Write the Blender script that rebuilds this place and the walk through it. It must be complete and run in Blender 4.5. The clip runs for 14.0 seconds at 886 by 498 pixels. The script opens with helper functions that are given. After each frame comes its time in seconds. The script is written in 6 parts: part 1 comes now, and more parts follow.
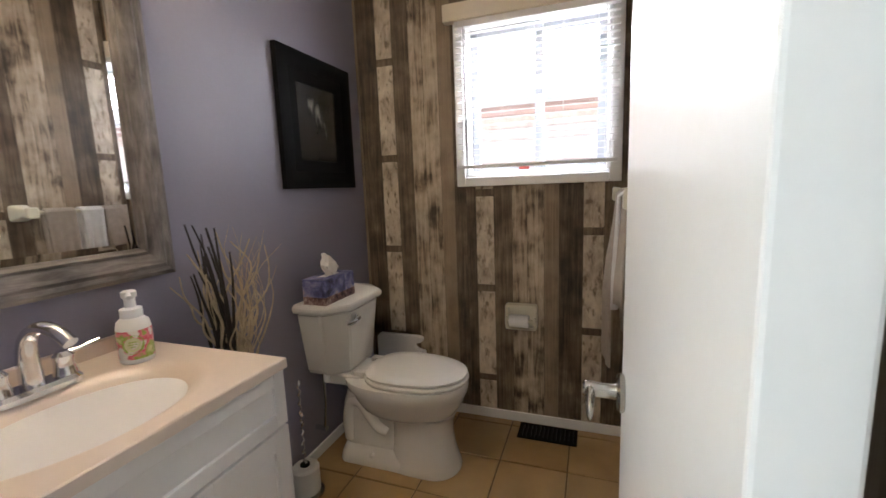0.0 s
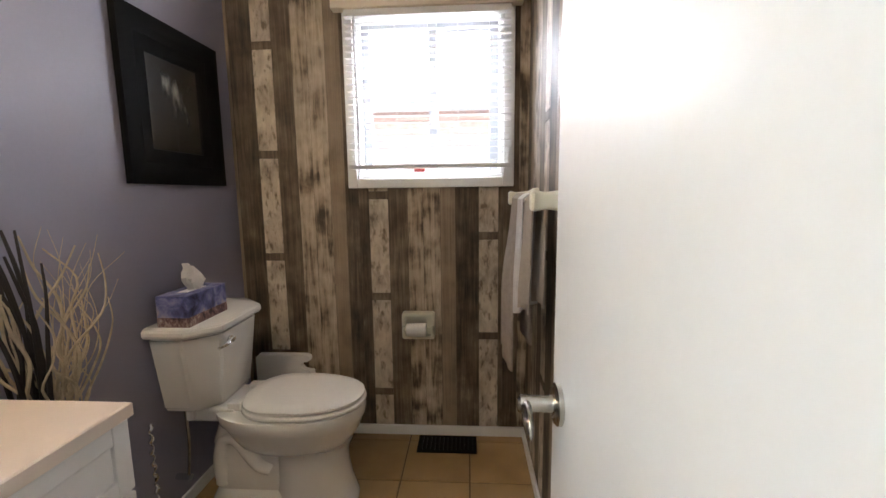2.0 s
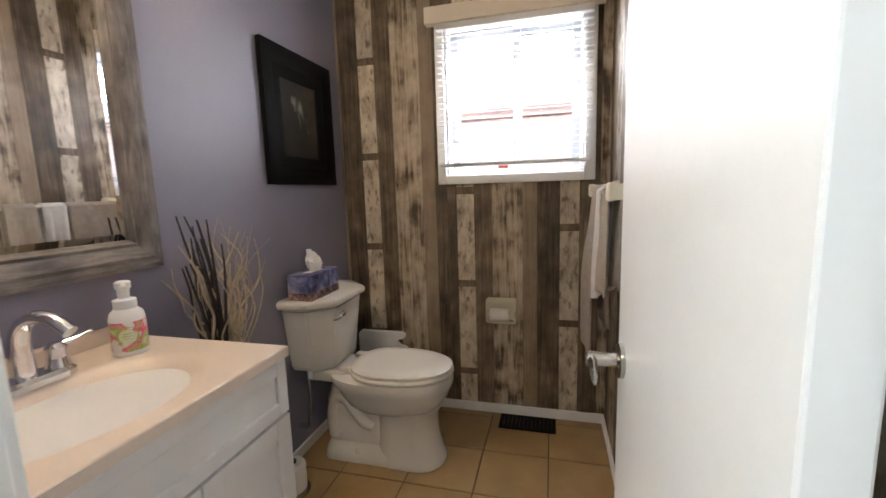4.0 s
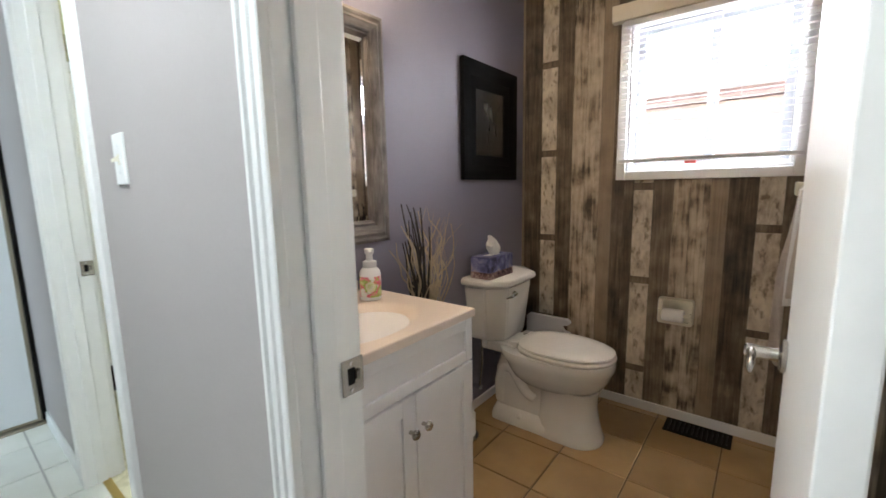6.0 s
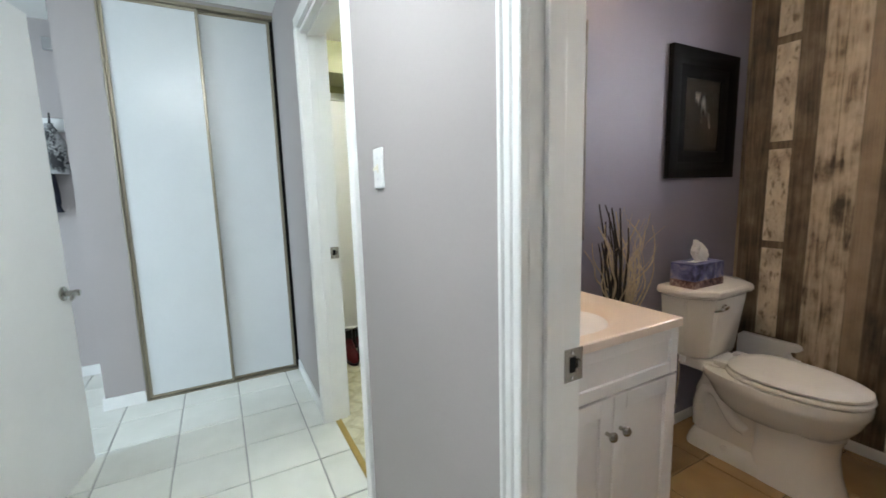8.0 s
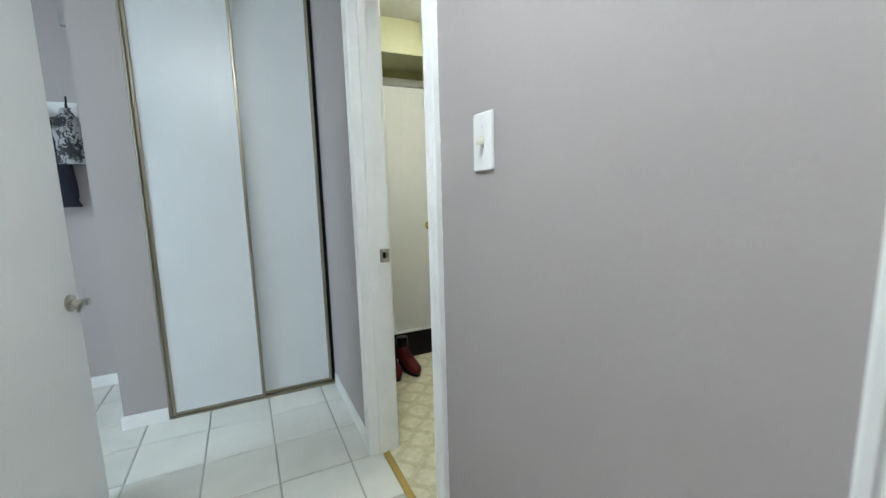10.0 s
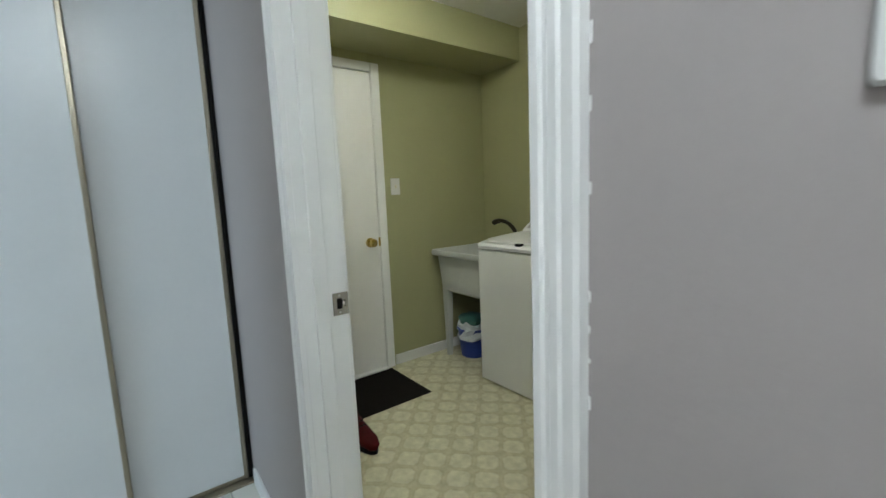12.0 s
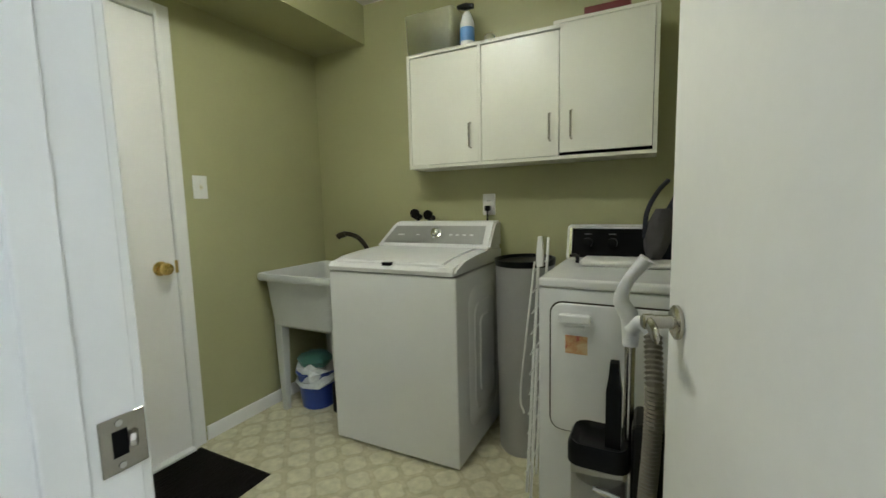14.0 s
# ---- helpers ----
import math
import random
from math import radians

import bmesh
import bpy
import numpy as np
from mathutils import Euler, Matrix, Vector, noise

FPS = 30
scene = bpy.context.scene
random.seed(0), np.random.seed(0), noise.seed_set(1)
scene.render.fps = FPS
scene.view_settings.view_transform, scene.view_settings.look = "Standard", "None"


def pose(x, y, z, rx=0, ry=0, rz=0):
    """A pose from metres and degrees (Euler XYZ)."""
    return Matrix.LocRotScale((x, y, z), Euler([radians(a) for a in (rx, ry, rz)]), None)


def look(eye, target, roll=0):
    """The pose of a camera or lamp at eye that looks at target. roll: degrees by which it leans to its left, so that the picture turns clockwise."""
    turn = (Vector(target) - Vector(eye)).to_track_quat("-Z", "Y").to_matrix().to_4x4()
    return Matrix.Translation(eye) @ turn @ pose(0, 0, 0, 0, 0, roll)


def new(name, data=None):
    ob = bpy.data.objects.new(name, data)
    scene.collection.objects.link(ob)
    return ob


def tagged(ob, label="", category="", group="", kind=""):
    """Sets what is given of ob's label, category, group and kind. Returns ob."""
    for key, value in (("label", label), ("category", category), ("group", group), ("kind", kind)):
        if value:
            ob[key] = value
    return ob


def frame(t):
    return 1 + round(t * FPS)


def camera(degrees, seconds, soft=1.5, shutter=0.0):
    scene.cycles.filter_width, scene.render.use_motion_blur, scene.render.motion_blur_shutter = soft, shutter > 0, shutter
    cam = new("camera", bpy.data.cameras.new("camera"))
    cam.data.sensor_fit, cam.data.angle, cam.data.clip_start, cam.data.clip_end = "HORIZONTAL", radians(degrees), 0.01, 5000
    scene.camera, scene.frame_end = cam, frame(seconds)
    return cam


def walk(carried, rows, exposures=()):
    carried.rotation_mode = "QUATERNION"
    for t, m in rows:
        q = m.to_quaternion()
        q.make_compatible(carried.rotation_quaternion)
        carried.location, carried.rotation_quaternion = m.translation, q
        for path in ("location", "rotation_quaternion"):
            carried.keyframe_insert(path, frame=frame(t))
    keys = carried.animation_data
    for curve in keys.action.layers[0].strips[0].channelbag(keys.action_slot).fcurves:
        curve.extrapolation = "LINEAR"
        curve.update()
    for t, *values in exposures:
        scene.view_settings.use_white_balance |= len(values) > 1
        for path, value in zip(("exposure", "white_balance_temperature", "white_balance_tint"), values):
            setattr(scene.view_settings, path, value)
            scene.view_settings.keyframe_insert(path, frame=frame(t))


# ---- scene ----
cam = camera(93.9, 14.0, soft=1.5, shutter=0.3)
PATH = [
    (0, (0.709, 1.621, 1.253), (0.036, 3.481, 0.961), -2.1),
    (1, (0.655, 1.701, 1.244), (0.326, 3.653, 0.957), -1.2),
    (1.5, (0.634, 1.726, 1.228), (0.44, 3.697, 0.951), -0.8),
    (2, (0.625, 1.72, 1.228), (0.501, 3.698, 0.96), -0.7),
    (4.5, (0.653, 1.487, 1.221), (-0.035, 3.343, 0.937), -1.9),
    (5, (0.679, 1.43, 1.227), (-0.194, 3.205, 0.935), -1.8),
    (5.5, (0.708, 1.386, 1.233), (-0.348, 3.058, 0.937), -1.6),
    (6, (0.719, 1.34, 1.235), (-0.509, 2.891, 0.941), -1.1),
    (6.5, (0.724, 1.312, 1.235), (-0.662, 2.723, 0.939), -1.0),
    (7, (0.728, 1.286, 1.236), (-0.802, 2.54, 0.944), -1.0),
    (7.5, (0.725, 1.255, 1.24), (-0.924, 2.35, 0.955), -1.4),
    (8, (0.707, 1.221, 1.243), (-1.036, 2.162, 0.964), -1.6),
    (8.5, (0.652, 1.196, 1.242), (-1.147, 2.021, 0.952), -1.7),
    (11, (-0.083, 1.204, 1.214), (-1.817, 2.157, 0.924), -0.9),
    (11.5, (-0.272, 1.245, 1.214), (-1.932, 2.328, 0.939), -1.7),
    (12, (-0.442, 1.317, 1.206), (-2.023, 2.516, 0.954), -2.4),
    (12.5, (-0.619, 1.372, 1.204), (-2.089, 2.708, 0.971), -2.5),
    (13, (-0.749, 1.424, 1.188), (-2.064, 2.915, 0.968), -2.4),
    (13.5, (-0.877, 1.488, 1.18), (-1.997, 3.131, 0.96), -1.9),
    (14, (-0.976, 1.531, 1.175), (-1.874, 3.306, 0.96), -1.4),
]

EXPOSURES = [(t, e, 6500, 10) for t, e in ((0, 2.05), (2.0, 2.15), (4.5, 2.25), (6.0, 2.2), (7.5, 2.12), (8.5, 2.15), (11.0, 1.62), (11.5, 1.6), (12.0, 1.52), (12.5, 1.45), (13.0, 1.42), (13.5, 1.6), (14, 1.8))]
walk(cam, [(t, look(eye, target, roll)) for t, eye, target, roll in PATH], EXPOSURES)

# ---- world and lights ----
world = bpy.data.worlds.new("world")
scene.world = world
world.use_nodes = True
wn = world.node_tree.nodes
sky = wn.new("ShaderNodeTexSky")
sky.sky_type, sky.sun_disc = "NISHITA", False
sky.sun_elevation, sky.sun_rotation = radians(48), radians(90)
sky.air_density, sky.dust_density = 1.0, 4.0
wn["Background"].inputs[1].default_value = 0.15
world.node_tree.links.new(sky.outputs[0], wn["Background"].inputs[0])

sun = new("sun", bpy.data.lights.new("sun", "SUN"))
sun.data.energy, sun.data.angle, sun.data.color = 3.0, radians(12), (1.0, 0.96, 0.9)
sun.matrix_world = look((0, 0, 10), (-1.6, 0.55, 7.6))


def area_lamp(name, eye, target, sx, sy, watts, color):
    data = bpy.data.lights.new(name, "AREA")
    data.shape, data.size, data.size_y, data.energy, data.color = "RECTANGLE", sx, sy, watts, color
    ob = new(name, data)
    ob.matrix_world = look(eye, target)
    return ob


# daylight falling in at the bathroom window, and at the added, unseen entry door
area_lamp("window_skylight", (0.5, 4.15, 2.3), (-0.25, 2.8, 1.25), 1.4, 1.0, 42, (0.94, 0.97, 1.06))
area_lamp("entry_daylight", (-1.45, -1.09, 1.35), (-1.45, 1.2, 1.2), 0.84, 1.84, 8.5, (0.68, 0.91, 1.08))

# ---- materials ----


def material(name, base, rough=0.5, metal=0.0, vary=0.08, scale=6.0, fine=60.0, bump=0.03, spec=0.5, coat=0.0):
    """Paint, plastic, metal: two scales of colour change, uneven gloss, fine relief."""
    m = bpy.data.materials.new(name)
    m.use_nodes = True
    n, l = m.node_tree.nodes, m.node_tree.links
    p = n["Principled BSDF"]
    tc = n.new("ShaderNodeTexCoord")
    big, small = n.new("ShaderNodeTexNoise"), n.new("ShaderNodeTexNoise")
    big.inputs["Scale"].default_value, small.inputs["Scale"].default_value = scale, fine
    big.inputs["Detail"].default_value, small.inputs["Detail"].default_value = 4, 3
    for t in (big, small):
        l.new(tc.outputs["Object"], t.inputs["Vector"])
    mix = n.new("ShaderNodeMix")
    mix.data_type = "RGBA"
    add = n.new("ShaderNodeMath")
    add.operation = "MULTIPLY_ADD"
    l.new(small.outputs[0], add.inputs[0])
    add.inputs[1].default_value = 0.35
    l.new(big.outputs[0], add.inputs[2])
    rng = n.new("ShaderNodeMapRange")
    rng.inputs[1].default_value, rng.inputs[2].default_value = 0.4, 0.95
    l.new(add.outputs[0], rng.inputs[0])
    l.new(rng.outputs[0], mix.inputs["Factor"])
    mix.inputs["A"].default_value = (*[c * (1 - vary) for c in base], 1)
    mix.inputs["B"].default_value = (*[min(1, c * (1 + vary)) for c in base], 1)
    l.new(mix.outputs["Result"], p.inputs["Base Color"])
    rr = n.new("ShaderNodeMapRange")
    rr.inputs[3].default_value, rr.inputs[4].default_value = max(0.02, rough * 0.85), min(1, rough * 1.15)
    l.new(big.outputs[0], rr.inputs[0])
    l.new(rr.outputs[0], p.inputs["Roughness"])
    p.inputs["Metallic"].default_value = metal
    p.inputs["Specular IOR Level"].default_value = spec
    p.inputs["Coat Weight"].default_value = coat
    if bump:
        b = n.new("ShaderNodeBump")
        b.inputs["Strength"].default_value, b.inputs["Distance"].default_value = bump, 0.01
        l.new(small.outputs[0], b.inputs["Height"])
        l.new(b.outputs[0], p.inputs["Normal"])
    return m


def ramp_of(n, stops):
    r = n.new("ShaderNodeValToRGB")
    while len(r.color_ramp.elements) < len(stops):
        r.color_ramp.elements.new(0.5)
    for e, (at, c) in zip(r.color_ramp.elements, stops):
        e.position, e.color = at, (*c, 1)
    return r


def wood_material(name, stops, stretch=(14, 14, 1.1), rough=0.6, detail=7, contrast=1.0, speckle=0.0, axis_noise=2.0):
    """Weathered board: grain drawn out along z, worn patches, and a shift from board to board."""
    m = bpy.data.materials.new(name)
    m.use_nodes = True
    n, l = m.node_tree.nodes, m.node_tree.links
    p = n["Principled BSDF"]
    tc, info = n.new("ShaderNodeTexCoord"), n.new("ShaderNodeObjectInfo")
    off = n.new("ShaderNodeVectorMath")
    off.operation = "MULTIPLY_ADD"
    off.inputs[1].default_value = (7.3, 3.1, 5.7)
    l.new(info.outputs["Random"], off.inputs[0])
    l.new(tc.outputs["Object"], off.inputs[2])
    mp = n.new("ShaderNodeMapping")
    mp.inputs["Scale"].default_value = stretch
    l.new(off.outputs[0], mp.inputs["Vector"])
    grain = n.new("ShaderNodeTexNoise")
    grain.inputs["Scale"].default_value, grain.inputs["Detail"].default_value = 3.0, detail
    grain.inputs["Roughness"].default_value, grain.inputs["Distortion"].default_value = 0.65, axis_noise * 0.3
    l.new(mp.outputs[0], grain.inputs["Vector"])
    worn = n.new("ShaderNodeTexNoise")
    worn.inputs["Scale"].default_value, worn.inputs["Detail"].default_value = 9.0, 5
    l.new(off.outputs[0], worn.inputs["Vector"])
    mx = n.new("ShaderNodeMath")
    mx.operation = "MULTIPLY_ADD"
    mx.inputs[1].default_value = 0.55
    l.new(worn.outputs[0], mx.inputs[0])
    sc = n.new("ShaderNodeMath")
    sc.operation = "MULTIPLY"
    sc.inputs[1].default_value = 0.6
    l.new(grain.outputs[0], sc.inputs[0])
    l.new(sc.outputs[0], mx.inputs[2])
    rng = n.new("ShaderNodeMapRange")
    half = 0.17 / contrast
    rng.inputs[1].default_value, rng.inputs[2].default_value = 0.575 - half, 0.575 + half
    l.new(mx.outputs[0], rng.inputs[0])
    r = ramp_of(n, stops)
    l.new(rng.outputs[0], r.inputs[0])
    col = r.outputs[0]
    if speckle:
        cell = n.new("ShaderNodeTexNoise")
        cell.inputs["Scale"].default_value, cell.inputs["Detail"].default_value = 42, 5
        mp2 = n.new("ShaderNodeMapping")
        mp2.inputs["Scale"].default_value = (1, 1, 0.45)
        l.new(off.outputs[0], mp2.inputs["Vector"])
        l.new(mp2.outputs[0], cell.inputs["Vector"])
        sr = ramp_of(n, [(0.33, (0.25, 0.19, 0.13)), (0.46, (1, 1, 1))])
        l.new(cell.outputs[0], sr.inputs[0])
        mul = n.new("ShaderNodeMix")
        mul.data_type, mul.blend_type = "RGBA", "MULTIPLY"
        mul.inputs["Factor"].default_value = speckle
        l.new(col, mul.inputs["A"])
        l.new(sr.outputs[0], mul.inputs["B"])
        col = mul.outputs["Result"]
    l.new(col, p.inputs["Base Color"])
    p.inputs["Roughness"].default_value = rough
    b = n.new("ShaderNodeBump")
    b.inputs["Strength"].default_value, b.inputs["Distance"].default_value = 0.15, 0.003
    l.new(grain.outputs[0], b.inputs["Height"])
    l.new(b.outputs[0], p.inputs["Normal"])
    return m


def tile_material(name, base, dark, rough, cloud=5.0):
    """Ceramic with cloudy glaze and a shift of tone from tile to tile."""
    m = material(name, base, rough, vary=0.0, bump=0.015, fine=35)
    n, l = m.node_tree.nodes, m.node_tree.links
    p = n["Principled BSDF"]
    tc, info = n.new("ShaderNodeTexCoord"), n.new("ShaderNodeObjectInfo")
    t = n.new("ShaderNodeTexNoise")
    t.inputs["Scale"].default_value, t.inputs["Detail"].default_value = cloud, 6
    off = n.new("ShaderNodeVectorMath")
    off.operation = "MULTIPLY_ADD"
    off.inputs[1].default_value = (9, 4, 6)
    l.new(info.outputs["Random"], off.inputs[0])
    l.new(tc.outputs["Object"], off.inputs[2])
    l.new(off.outputs[0], t.inputs["Vector"])
    r = ramp_of(n, [(0.3, dark), (0.7, base)])
    l.new(t.outputs[0], r.inputs[0])
    hsv = n.new("ShaderNodeHueSaturation")
    mr = n.new("ShaderNodeMapRange")
    mr.inputs[3].default_value, mr.inputs[4].default_value = 0.93, 1.06
    l.new(info.outputs["Random"], mr.inputs[0])
    l.new(mr.outputs[0], hsv.inputs["Value"])
    l.new(r.outputs[0], hsv.inputs["Color"])
    l.new(hsv.outputs[0], p.inputs["Base Color"])
    return m


def lino_material(name):
    """Sheet vinyl: cream octagons parted by a tan lattice set on the diagonal, with small tan squares."""
    m = material(name, (0.6, 0.57, 0.42), 0.38, bump=0.02)
    n, l = m.node_tree.nodes, m.node_tree.links
    p = n["Principled BSDF"]
    tc = n.new("ShaderNodeTexCoord")
    mp = n.new("ShaderNodeMapping")
    mp.inputs["Rotation"].default_value = (0, 0, radians(45))
    mp.inputs["Scale"].default_value = (1 / 0.122, 1 / 0.122, 1)
    l.new(tc.outputs["Object"], mp.inputs["Vector"])
    warp = n.new("ShaderNodeTexNoise")
    warp.inputs["Scale"].default_value = 3.0
    l.new(mp.outputs[0], warp.inputs["Vector"])
    wv = n.new("ShaderNodeVectorMath")
    wv.operation = "MULTIPLY_ADD"
    wv.inputs[1].default_value = (0.12, 0.12, 0)
    l.new(warp.outputs["Color"], wv.inputs[0])
    l.new(mp.outputs[0], wv.inputs[2])
    sep = n.new("ShaderNodeSeparateXYZ")
    l.new(wv.outputs[0], sep.inputs[0])

    def math_node(op, a, b=None):
        q = n.new("ShaderNodeMath")
        q.operation = op
        for i, v in enumerate((a, b)):
            if v is None:
                continue
            if isinstance(v, (int, float)):
                q.inputs[i].default_value = v
            else:
                l.new(v, q.inputs[i])
        return q.outputs[0]

    fx = math_node("ABSOLUTE", math_node("SUBTRACT", math_node("FRACT", sep.outputs[0]), 0.5))
    fy = math_node("ABSOLUTE", math_node("SUBTRACT", math_node("FRACT", sep.outputs[1]), 0.5))
    edge = math_node("MAXIMUM", fx, fy)
    corner = math_node("MULTIPLY", math_node("ADD", fx, fy), 0.62)
    d = math_node("MAXIMUM", edge, corner)
    r = ramp_of(n, [(0.36, (0.60, 0.575, 0.43)), (0.43, (0.48, 0.445, 0.305)), (0.5, (0.51, 0.475, 0.33))])
    l.new(d, r.inputs[0])
    mot = n.new("ShaderNodeTexNoise")
    mot.inputs["Scale"].default_value, mot.inputs["Detail"].default_value = 25, 6
    l.new(tc.outputs["Object"], mot.inputs["Vector"])
    mr = ramp_of(n, [(0.3, (0.78, 0.77, 0.72)), (0.7, (1.08, 1.07, 1.05))])
    l.new(mot.outputs[0], mr.inputs[0])
    mul = n.new("ShaderNodeMix")
    mul.data_type, mul.blend_type = "RGBA", "MULTIPLY"
    mul.inputs["Factor"].default_value = 1
    l.new(r.outputs[0], mul.inputs["A"])
    l.new(mr.outputs[0], mul.inputs["B"])
    l.new(mul.outputs["Result"], p.inputs["Base Color"])
    return m


def glass_material(name, tint=(1, 1, 1), rough=0.02):
    m = bpy.data.materials.new(name)
    m.use_nodes = True
    p = m.node_tree.nodes["Principled BSDF"]
    p.inputs["Base Color"].default_value = (*tint, 1)
    p.inputs["Transmission Weight"].default_value = 1
    p.inputs["Roughness"].default_value, p.inputs["IOR"].default_value = rough, 1.45
    return m


def lamp_material(name, color, strength):
    m = bpy.data.materials.new(name)
    m.use_nodes = True
    p = m.node_tree.nodes["Principled BSDF"]
    p.inputs["Emission Color"].default_value, p.inputs["Emission Strength"].default_value = (*color, 1), strength
    return m


